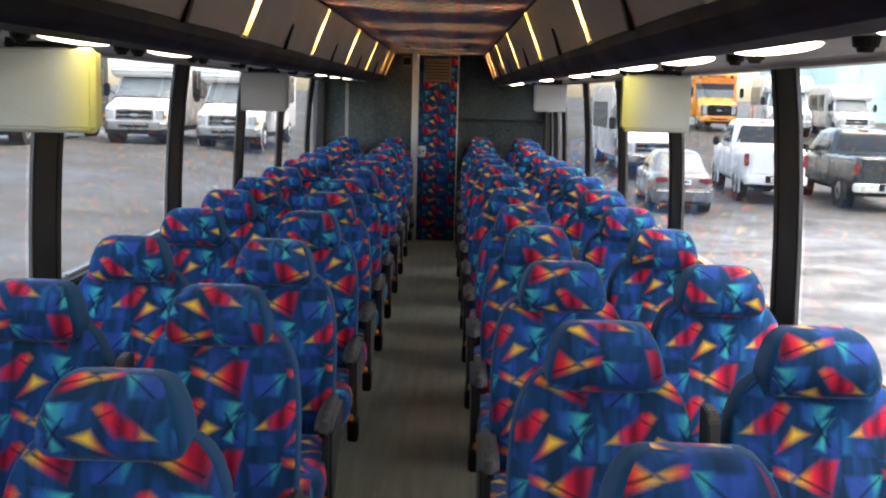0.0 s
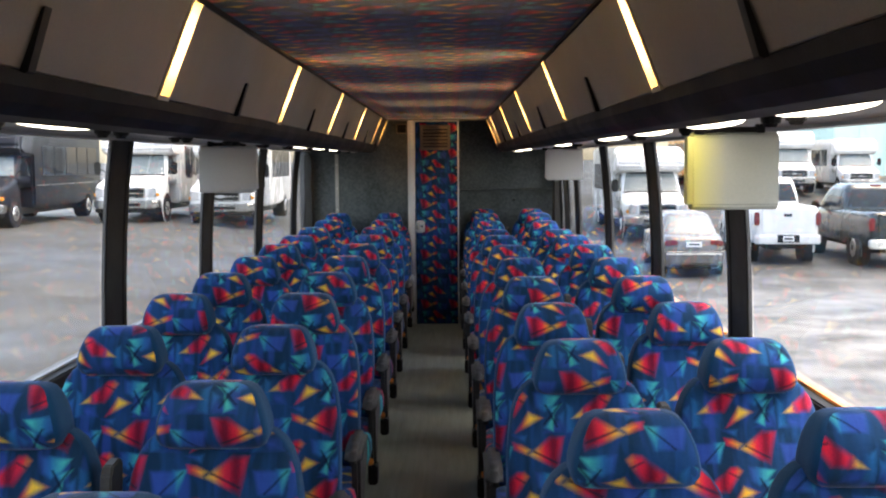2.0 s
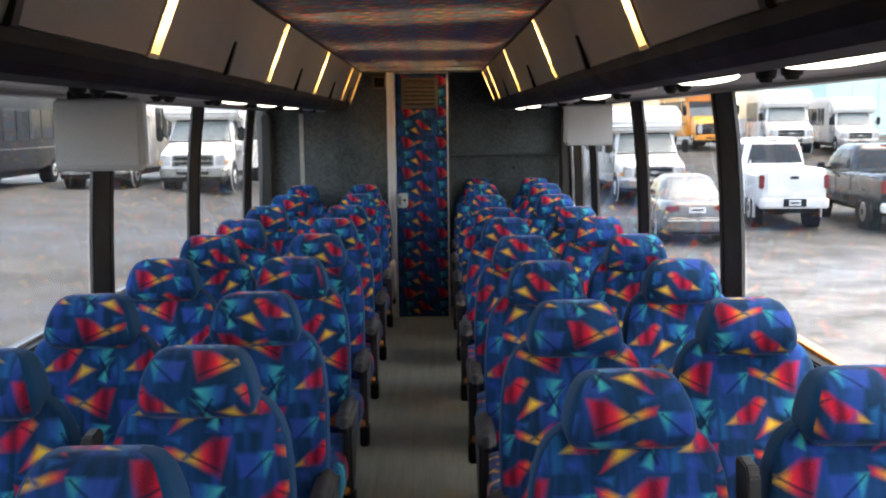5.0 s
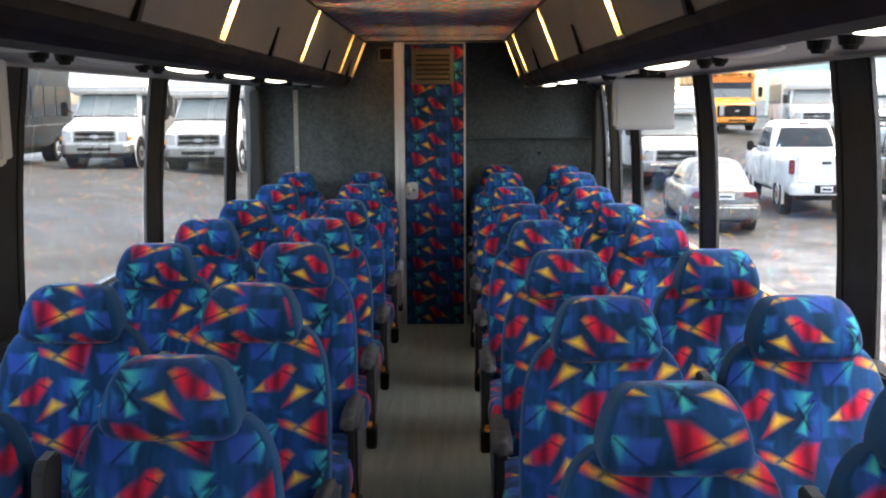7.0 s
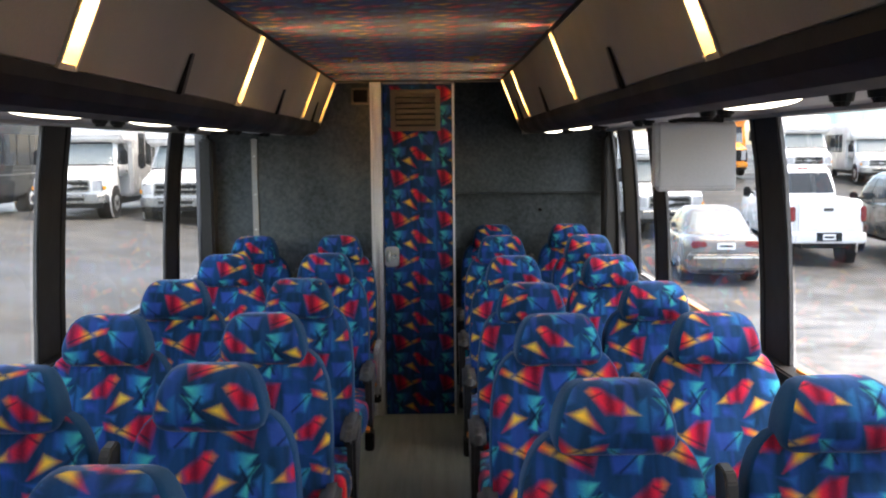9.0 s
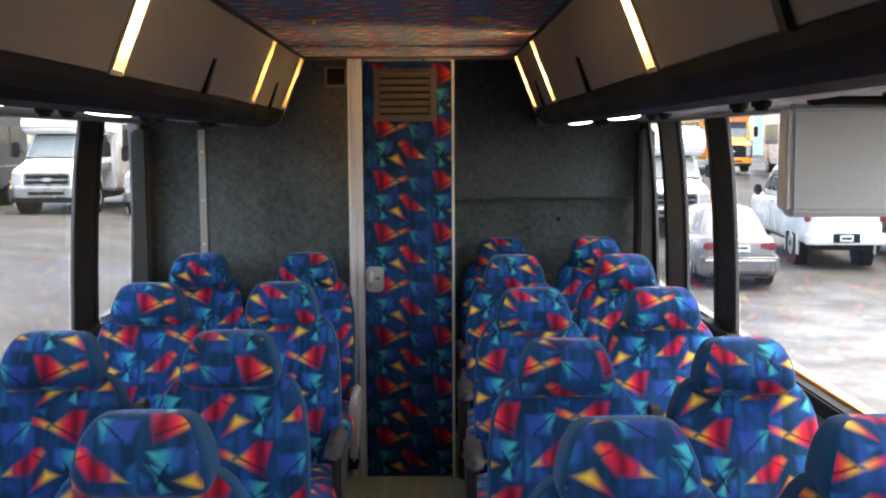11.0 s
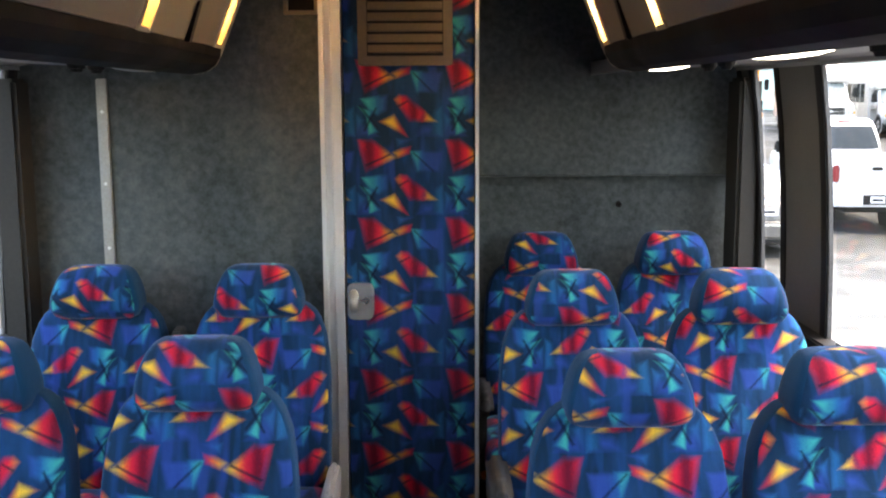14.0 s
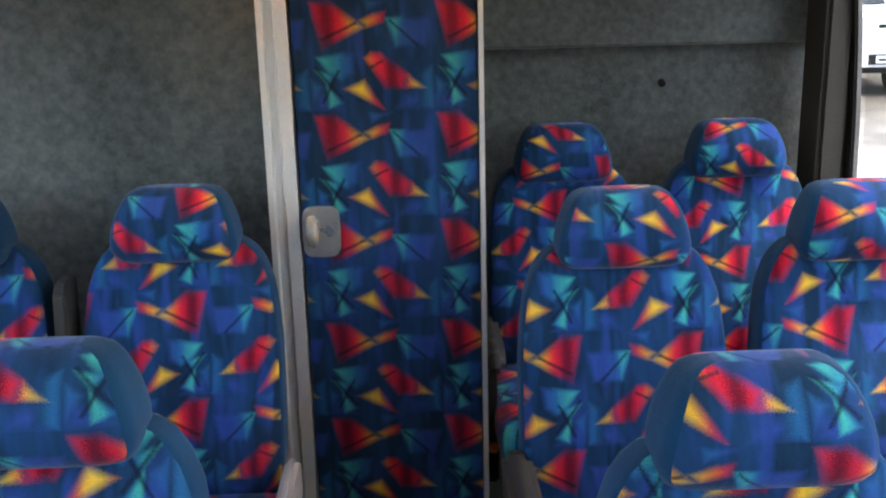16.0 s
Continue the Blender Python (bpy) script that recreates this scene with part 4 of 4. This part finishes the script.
def arch(car, x, y, r, colour):
    """A dark wheel well with a raised lip in the body colour."""
    s = 1 if x > 0 else -1
    well = part("wheel_well", tube((x - s * 0.3, y, 0.4), (x, y, 0.4), r, 26), M_BLACK, car, "dark wheel well")
    lip = bmesh.new()
    rows = []
    for k in range(15):
        g = math.radians(-18 + k * 216 / 14)
        rows.append([lip.verts.new((x + s * dx, y + (r + dr) * math.cos(g), 0.4 + (r + dr) * math.sin(g))) for dx, dr in ((-0.05, 0.0), (0.012, 0.0), (0.016, 0.02), (0.0, 0.07), (-0.05, 0.075))])
    for a, b in zip(rows, rows[1:]):
        for k in range(4):
            lip.faces.new((a[k], a[k + 1], b[k + 1], b[k]))
        lip.faces.new((a[4], a[0], b[0], b[4]))
    bmesh.ops.recalc_face_normals(lip, faces=lip.faces[:])
    part("arch_lip", lip, colour, well, smooth=True)


def pickup(m, colour, label, bumper_mat):
    """A crew-cab pickup that looks along +y: slab sides with a waist, rounded cab, tall tail lamps."""
    car = empty("pickup_truck", m)
    tagged(car, label, "truck")

    def stance(p):
        # the hood drops and narrows towards the nose, and the bed side dips behind the cab
        f = smooth((p.y - 1.2) / 1.7)
        if p.z > 0.9:
            p.z -= 0.1 * f * (p.z - 0.9) / 0.3
        p.x *= 1 - 0.07 * smooth((p.y - 1.9) / 1.0) - 0.025 * smooth((-p.y - 2.2) / 0.7)
        return p
    hull = [(0.46, 0.9, 0, 2.8), (0.52, 0.955, 0, 2.86), (0.66, 0.985, 0, 2.895), (0.8, 0.99, 0, 2.9), (0.9, 0.978, 0, 2.9), (1.0, 0.988, 0, 2.9), (1.1, 0.985, 0, 2.895), (1.2, 0.968, 0, 2.885), (1.26, 0.945, 0, 2.865), (1.285, 0.9, 0, 2.83), (1.29, 0.7, 0, 2.6)]
    part("body", moved(cushion(hull, 96, 16.0, 9.0), stance), colour, car, smooth=True)
    cab = [(1.2, 0.955, 0.32, 1.2), (1.3, 0.95, 0.3, 1.17), (1.42, 0.93, 0.27, 1.1), (1.55, 0.895, 0.22, 1.0), (1.68, 0.85, 0.16, 0.88), (1.78, 0.805, 0.1, 0.76), (1.85, 0.75, 0.05, 0.65), (1.89, 0.67, 0.02, 0.53), (1.905, 0.5, 0.0, 0.36)]
    part("cab", cushion(cab, 64, 7.0, 9.0), colour, car, smooth=True)
    part("rear_window", pane(cab, 1.34, 1.76, (-0.86, 0.86), (-0.8, 0.8), end=-1, power=7.0), M_TINT, car, "dark rear window")
    part("windscreen", pane(cab, 1.33, 1.8, (-0.9, 0.9), (-0.84, 0.84), end=1, power=7.0), M_TINT, car)
    part("brake_lamp", moved(box(-0.15, 0.15, -0.02, 0.02, -0.022, 0.022, 0.008), lambda p: p + Vector((0, -0.605, 1.845))), M_TAIL, car)
    for s in (-1, 1):
        part("rear_door_window", pane(cab, 1.33, 1.76, (-0.72, 0.02), (-0.62, 0.06), flank=s, power=7.0, n=6), M_TINT, car, "dark side window")
        part("front_door_window", pane(cab, 1.33, 1.76, (0.08, 0.74), (0.12, 0.56), flank=s, power=7.0, n=6), M_TINT, car, "dark side window")
        part("door_handle", box(s * 0.975, s * 1.0, -0.05, 0.13, 1.1, 1.135, 0.008), M_BLACK, car)
        part("door_seam", box(s * 0.985, s * 0.992, 0.28, 0.292, 0.62, 1.2), M_BLACK, car)
        part("bed_seam", box(s * 0.985, s * 0.992, -0.86, -0.845, 0.62, 1.26), M_BLACK, car)
        part("tail_lamp", box(s * 0.82, s * 0.965, -2.915, -2.8, 0.87, 1.16, 0.025), M_TAIL, car, "tall red tail lamp")
        mirror = part("mirror", box(s * 1.04, s * 1.25, 0.98, 1.08, 1.2, 1.42, 0.035), M_BLACK, car)
        part("mirror_arm", tube((s * 0.93, 1.02, 1.28), (s * 1.08, 1.03, 1.3), 0.025, 8), M_BLACK, mirror)
        part("headlamp", box(s * 0.62, s * 0.88, 2.76, 2.88, 0.86, 1.05, 0.03), M_HEADL, car)
        for y in (-1.75, 1.85):
            arch(car, s * 0.972, y, 0.5, colour)
            wheel(car, s * 0.975, y, 0.4, 0.27)
    gate = part("tailgate", box(-0.765, 0.765, -2.93, -2.86, 0.69, 1.27, 0.03, seg=3), colour, car)
    part("gate_handle", box(-0.12, 0.12, -2.94, -2.925, 1.07, 1.13, 0.02), M_BLACK, gate, "dark oval handle")
    part("gate_rib", box(-0.6, 0.6, -2.936, -2.925, 0.9, 0.915, 0.004), colour, gate)
    bumper = part("rear_bumper", prism([(-0.97, -2.84), (-0.97, -2.95), (-0.86, -3.03), (0.86, -3.03), (0.97, -2.95), (0.97, -2.84)], 0.46, 0.67, axis="z", bevel=0.03, seg=3), bumper_mat, car)
    part("bumper_recess", box(-0.33, 0.33, -3.036, -3.0, 0.49, 0.665, 0.01), M_BLACK, bumper)
    part("number_plate", box(-0.16, 0.16, -3.045, -3.037, 0.525, 0.64), M_PLATE, bumper, "pale plate with a dark bar")
    part("plate_bar", box(-0.12, 0.12, -3.049, -3.046, 0.56, 0.6), M_DARK, bumper)
    part("front_bumper", box(-0.93, 0.93, 2.78, 2.98, 0.45, 0.7, 0.05, seg=3), M_CHROME, car)
    part("chassis", box(-0.6, 0.6, -2.7, 2.6, 0.34, 0.5), M_BLACK, car)
    return car


def sedan(m, colour, label):
    """A rounded four-door sedan that looks along +y."""
    car = empty("sedan", m)
    tagged(car, label, "car")

    def stance(p):
        f = smooth((p.y - 0.9) / 1.45)
        if p.z > 0.55:
            p.z -= 0.2 * f * (p.z - 0.55) / 0.4
        p.x *= 1 - 0.09 * smooth((abs(p.y) - 1.5) / 0.9)
        return p
    hull = [(0.2, 0.8, 0, 2.2), (0.26, 0.85, 0, 2.3), (0.4, 0.885, 0, 2.36), (0.56, 0.9, 0, 2.375), (0.7, 0.893, 0, 2.36), (0.82, 0.87, 0, 2.32), (0.9, 0.835, 0, 2.26), (0.94, 0.77, 0, 2.17), (0.955, 0.6, 0, 1.95)]
    part("body", moved(cushion(hull, 88, 9.0, 9.0), stance), colour, car, smooth=True)
    cabin = [(0.88, 0.83, -0.2, 1.62), (0.95, 0.81, -0.2, 1.5), (1.05, 0.775, -0.22, 1.32), (1.17, 0.72, -0.24, 1.12), (1.28, 0.66, -0.26, 0.94), (1.36, 0.6, -0.28, 0.76), (1.405, 0.52, -0.29, 0.6), (1.425, 0.36, -0.3, 0.4)]
    part("cabin", cushion(cabin, 64, 6.0, 9.0), colour, car, smooth=True)
    part("rear_window", pane(cabin, 0.98, 1.34, (-0.86, 0.86), (-0.8, 0.8), end=-1), M_SHIELD, car, "pale sky-lit rear window")
    part("windscreen", pane(cabin, 0.98, 1.34, (-0.88, 0.88), (-0.82, 0.82), end=1), M_TINT, car)
    for s in (-1, 1):
        part("rear_door_window", pane(cabin, 0.98, 1.32, (-0.78, -0.04), (-0.72, -0.02), flank=s, n=6), M_TINT, car, "dark side window")
        part("front_door_window", pane(cabin, 0.98, 1.32, (0.03, 0.78), (0.06, 0.66), flank=s, n=6), M_TINT, car, "dark side window")
        part("tail_lamp", box(s * 0.42, s * 0.76, -2.365, -2.24, 0.72, 0.85, 0.03), M_TAIL, car, "wide red tail lamp")
        part("mirror", box(s * 0.86, s * 1.02, 0.78, 0.88, 0.96, 1.09, 0.03), colour, car)
        part("door_handle", box(s * 0.885, s * 0.905, -0.7, -0.55, 0.78, 0.81, 0.006), M_BUMPER, car)
        for y in (-1.4, 1.42):
            arch(car, s * 0.872, y, 0.4, colour)
            wheel(car, s * 0.88, y, 0.33, 0.21)
    bumper = part("rear_bumper", prism([(-0.84, -2.2), (-0.82, -2.36), (-0.7, -2.43), (0.7, -2.43), (0.82, -2.36), (0.84, -2.2)], 0.3, 0.64, axis="z", bevel=0.05, seg=3), colour, car)
    part("bumper_strip", box(-0.72, 0.72, -2.442, -2.425, 0.53, 0.57, 0.006), M_CHROME, bumper, "bright bumper strip")
    part("valance", box(-0.6, 0.6, -2.425, -2.3, 0.25, 0.31, 0.01), M_BLACK, bumper)
    part("number_plate", box(-0.2, 0.2, -2.4, -2.36, 0.7, 0.82), M_PLATE, car, "pale plate with a dark bar")
    part("plate_bar", box(-0.14, 0.14, -2.404, -2.401, 0.745, 0.78), M_DARK, car)
    return car


def cab_front(car, colour, y, W, z_hood, grille_mat, bumper_mat):
    """Nose of a van: hood, grille, lamps, bumper. The front looks along +y and ends at y."""
    def slope(p):
        # the hood climbs towards the windscreen and its front corners draw in
        if p.z > z_hood - 0.25:
            p.z += 0.27 * smooth((y - 0.12 - p.y) / 1.25) * (p.z - z_hood + 0.25) / 0.25
        p.x *= 1 - 0.05 * smooth((p.y - y + 0.5) / 0.5)
        return p
    nose = [(0.46, W * 0.93, y - 0.7, 0.62), (0.54, W * 0.98, y - 0.7, 0.67), (0.72, W, y - 0.7, 0.695), (z_hood - 0.25, W, y - 0.7, 0.7), (z_hood - 0.12, W * 0.99, y - 0.7, 0.68), (z_hood - 0.04, W * 0.96, y - 0.7, 0.64), (z_hood, W * 0.88, y - 0.7, 0.56), (z_hood + 0.015, W * 0.6, y - 0.7, 0.4)]
    part("nose", moved(cushion(nose, 72, 9.0, 9.0), slope), colour, car, smooth=True)
    top = z_hood - 0.11
    grille = part("grille", box(-0.58, 0.58, y - 0.05, y + 0.008, 0.71, top, 0.03), M_BLACK, car, "dark grille with bright bars")
    for z in (0.725, (0.71 + top) / 2 - 0.03, top - 0.055):
        part("grille_bar", box(-0.57, 0.57, y - 0.01, y + 0.024, z, z + 0.05, 0.012), grille_mat, grille)
    for s in (-1, 1):
        part("grille_end", box(s * 0.53, s * 0.585, y - 0.01, y + 0.022, 0.72, top - 0.01, 0.012), grille_mat, grille)
    mid = (0.71 + top) / 2
    part("badge", prism([(0.13 * math.cos(k * math.pi / 12), mid + 0.052 * math.sin(k * math.pi / 12)) for k in range(24)], y + 0.02, y + 0.034, bevel=0.004), M_SILVERY, grille, "plain oval badge")
    for s in (-1, 1):
        lamp = part("headlamp", box(s * 0.62, s * 0.9, y - 0.12, y - 0.005, 0.74, top - 0.01, 0.03), M_BUMPER, car)
        part("lamp_glass", box(s * 0.64, s * 0.88, y - 0.03, y + 0.006, 0.765, top - 0.035, 0.015), M_HEADL, lamp, "clear headlamp glass")
        part("turn_lamp", box(s * 0.86, s * (W * 0.97), y - 0.16, y - 0.06, 0.78, 0.88, 0.015), M_AMBER, car)
    b = part("bumper", prism([(-W * 0.99, y - 0.3), (-W * 0.97, y - 0.02), (-W * 0.8, y + 0.1), (W * 0.8, y + 0.1), (W * 0.97, y - 0.02), (W * 0.99, y - 0.3)], 0.43, 0.67, axis="z", bevel=0.03, seg=3), bumper_mat, car, "full-width front bumper")
    part("valance", box(-W + 0.08, W - 0.08, y - 0.3, y + 0.02, 0.3, 0.44, 0.03), M_BLACK, b)
    part("bumper_slot", box(-0.45, 0.45, y + 0.095, y + 0.104, 0.5, 0.58, 0.003), M_BLACK, b)


def shuttle_bus(m, colour, label, length=6.8, stripe=False):
    """A cutaway minibus: van nose, raked windscreen, box body with a rounded cap over the cab. Faces +y."""
    car = empty("shuttle_bus", m)
    tagged(car, label, "bus")
    y, W, H = length / 2, 1.0, 2.85
    cab_front(car, colour, y, W, 1.16, M_BUMPER, M_BUMPER)
    cab = [(1.1, 0.995, y - 1.72, 0.8), (1.36, 0.985, y - 1.72, 0.74), (1.5, 0.965, y - 1.74, 0.65), (1.75, 0.92, y - 1.8, 0.54), (2.0, 0.87, y - 1.86, 0.43), (2.16, 0.83, y - 1.9, 0.36)]
    part("cab", cushion(cab, 56, 8.0, 9.0), colour, car, smooth=True)
    part("cowl", pane(cab, 1.37, 1.44, (-0.92, 0.92), (-0.92, 0.92), end=1, power=8.0, out=0.012), M_BLACK, car, "black cowl under the windscreen")
    part("windscreen", pane(cab, 1.45, 1.97, (-0.91, 0.91), (-0.88, 0.88), end=1, power=8.0), M_SHIELD, car, "pale sky-lit windscreen")
    part("sun_strip", pane(cab, 1.975, 2.04, (-0.88, 0.88), (-0.87, 0.87), end=1, power=8.0), M_TINT, car)
    part("underbody", box(-0.85, 0.85, -y + 0.3, y - 0.3, 0.32, 0.52), M_BLACK, car)
    for k in range(5):
        part("marker_lamp", box(-0.52 + k * 0.25, -0.46 + k * 0.25, y - 1.5, y - 1.42, H - 0.13, H - 0.09, 0.01), M_AMBER, car)
    for s in (-1, 1):
        part("door_seam", box(s * 0.985, s * 1.003, y - 1.16, y - 1.145, 0.6, 1.36), M_BLACK, car)
        part("door_handle", box(s * 0.985, s * 1.01, y - 2.0, y - 1.88, 1.2, 1.24, 0.006), M_BLACK, car)
        part("door_window", pane(cab, 1.42, 1.98, (-0.6, 0.78), (-0.6, 0.6), flank=s, power=8.0, n=6), M_TINT, car, "dark door window")
        mir = part("mirror", box(s * 1.08, s * 1.28, y - 1.15, y - 1.05, 1.42, 1.82, 0.04), M_BLACK, car)
        part("mirror_arm", tube((s * 0.95, y - 1.15, 1.5), (s * 1.1, y - 1.1, 1.6), 0.018, 8), M_BLACK, mir)
        well = part("wheel_well", tube((s * 0.6, y - 0.85, 0.42), (s * 1.006, y - 0.85, 0.42), 0.45, 26), M_BLACK, car, "dark wheel well")
        part("arch_lip", tube((s * 0.97, y - 0.85, 0.43), (s * 1.0, y - 0.85, 0.43), 0.475, 26), colour, well)
        wheel(car, s * 1.012, y - 0.85, 0.39, 0.24, M_CHROME)
        wheel(car, s * 1.095, -y + 1.5, 0.39, 0.4, M_CHROME)
        for k in range(5):
            a = -y + 0.5 + k * (length - 3.2) / 5
            part("side_window", box(s * 1.085, s * 1.101, a, a + (length - 3.2) / 5 - 0.1, 1.4, 2.3, 0.005), M_TINT, car, "dark tinted side window")
        if stripe:
            part("side_moulding", box(s * 1.085, s * 1.1, -y + 0.3, y - 2.3, 1.12, 1.16, 0.004), M_BUMPER, car, "thin bright side moulding")
        part("skirt_locker", box(s * 1.088, s * 1.097, y - 2.75, y - 2.3, 0.62, 0.98, 0.004), colour, car)
    part("body", prism([(-y, 0.5), (y - 2.1, 0.5), (y - 2.1, 1.98), (y - 1.4, 2.02), (y - 1.2, 2.16), (y - 1.17, 2.3), (y - 1.28, 2.58), (y - 1.5, H - 0.08), (y - 1.8, H), (-y, H)], -1.09, 1.09, axis="x", bevel=0.16, seg=4), colour, car)
    return car


def school_bus(m, label):
    car = empty("school_bus", m)
    tagged(car, label, "bus")
    y, W = 4.6, 1.0
    cab_front(car, M_YBUS, y, W, 1.4, M_BLACK, M_YBUS)
    part("front_face", box(-0.95, 0.95, y - 0.2, y + 0.003, 0.68, 1.27, 0.05, seg=3), M_BLACK, car, "black face round grille and lamps")
    part("body", prism([(-y, 0.6), (y - 1.3, 0.6), (y - 1.25, 1.5), (y - 1.55, 2.5), (y - 1.3, 2.62), (y - 1.35, 3.0), (y - 1.7, 3.12), (-y, 3.12)], -1.2, 1.2, axis="x", bevel=0.1, seg=3), M_YBUS, car)
    part("windscreen", quad([(-1.02, y - 1.225, 1.6), (1.02, y - 1.225, 1.6), (1.02, y - 1.39, 2.1), (-1.02, y - 1.39, 2.1)], 0.03), M_SHIELD, car)
    part("windscreen_top", quad([(-1.02, y - 1.395, 2.105), (1.02, y - 1.395, 2.105), (1.02, y - 1.5, 2.42), (-1.02, y - 1.5, 2.42)], 0.03), M_TINT, car, "dark shaded upper windscreen")
    part("wiper", tube((0.2, y - 1.19, 1.62), (0.62, y - 1.33, 2.0), 0.014, 6), M_BLACK, car)
    sign = part("sign_board", box(-0.62, 0.62, y - 1.36, y - 1.28, 2.7, 2.92, 0.01), M_YBUS, car)
    for k in range(9):
        part("sign_bar", box(-0.5 + k * 0.115, -0.43 + k * 0.115, y - 1.279, y - 1.274, 2.75, 2.87), M_BLACK, sign)
    for s in (-1, 1):
        part("warning_lamp", tube((s * 0.86, y - 1.36, 2.8), (s * 0.86, y - 1.27, 2.8), 0.11, 16), M_TAIL, car)
        part("mirror", box(s * 1.25, s * 1.45, y - 1.0, y - 0.9, 1.7, 2.2, 0.03), M_BLACK, car)
        wheel(car, s * 0.98, y - 0.95, 0.48, 0.28)
        wheel(car, s * 1.05, -y + 2.2, 0.48, 0.4)
        part("black_rail", box(s * 1.2, s * 1.215, -y + 0.1, y - 1.4, 1.2, 1.28), M_BLACK, car)
        for k in range(8):
            part("side_window", box(s * 1.2, s * 1.214, -y + 0.4 + k * 0.9, -y + 1.15 + k * 0.9, 1.75, 2.45, 0.005), M_TINT, car)
    return car


def parked(x, y, turn, size=1.0):
    return pose(x, y, ground_height(x, y), 0, 0, turn) @ Matrix.Scale(size, 4)


pickup(parked(9.1, 30.3, -5, 0.97) @ Matrix.Diagonal((0.89, 1, 1.2, 1)), M_WHITE, "white four-door pickup truck parked on the lot", M_WHITE)
sedan(parked(5.95, 26.8, -5, 0.95) @ Matrix.Diagonal((0.92, 1, 1.08, 1)), M_SILVER, "champagne silver sedan parked tail towards the coach")
pickup(parked(11.57, 29.2, -3, 1.0) @ Matrix.Diagonal((0.95, 1, 1.08, 1)), M_GREEN, "dark green pickup truck parked beside the white one", M_CHROME)
shuttle_bus(parked(7.0, 38.5, 180, 1.06), M_WHITE, "white cutaway minibus parked nose forward behind the sedan")
school_bus(parked(13.6, 56.0, 178, 0.93), "yellow school bus parked in the back row")
shuttle_bus(parked(16.4, 51.5, 171, 0.99), M_WHITE, "white cutaway minibus beside the school bus")
shuttle_bus(parked(19.2, 51.0, 174, 0.87), M_WHITE, "white cutaway minibus at the end of the back row")
shuttle_bus(parked(-10.1, 37.0, 180, 1.06), M_WHITE, "white cutaway minibus with a chrome grille")
shuttle_bus(parked(-7.1, 37.0, 180, 1.06), M_WHITE, "second white cutaway minibus beside its twin")
shuttle_bus(parked(-13.9, 34.9, 181.5, 1.06), M_DARK, "black minibus with chrome wheels and dark windows", 8.4, True)

# pale building behind the back row
M_TEALWALL = surface("pale_teal_cladding", (0.46, 0.62, 0.54), (0.54, 0.7, 0.61), 0.6, 3, 0.2, bump=0.1)
shed = empty("warehouse", pose(52, 92, ground_height(52, 92)))
tagged(shed, "pale teal metal warehouse behind the parked vehicles", "building")
part("wall", box(-22, 22, -10, 10, 0, 13), M_TEALWALL, shed)
part("roof", prism([(-22.6, 13.0), (22.6, 13.0), (0, 15.5)], -10.6, 10.6), M_SOFFIT, shed)
for k in range(22):
    part("rib", box(-21.9 + k * 2.0, -21.75 + k * 2.0, -10.06, -9.99, 0.2, 12.9), M_TEALWALL, shed)
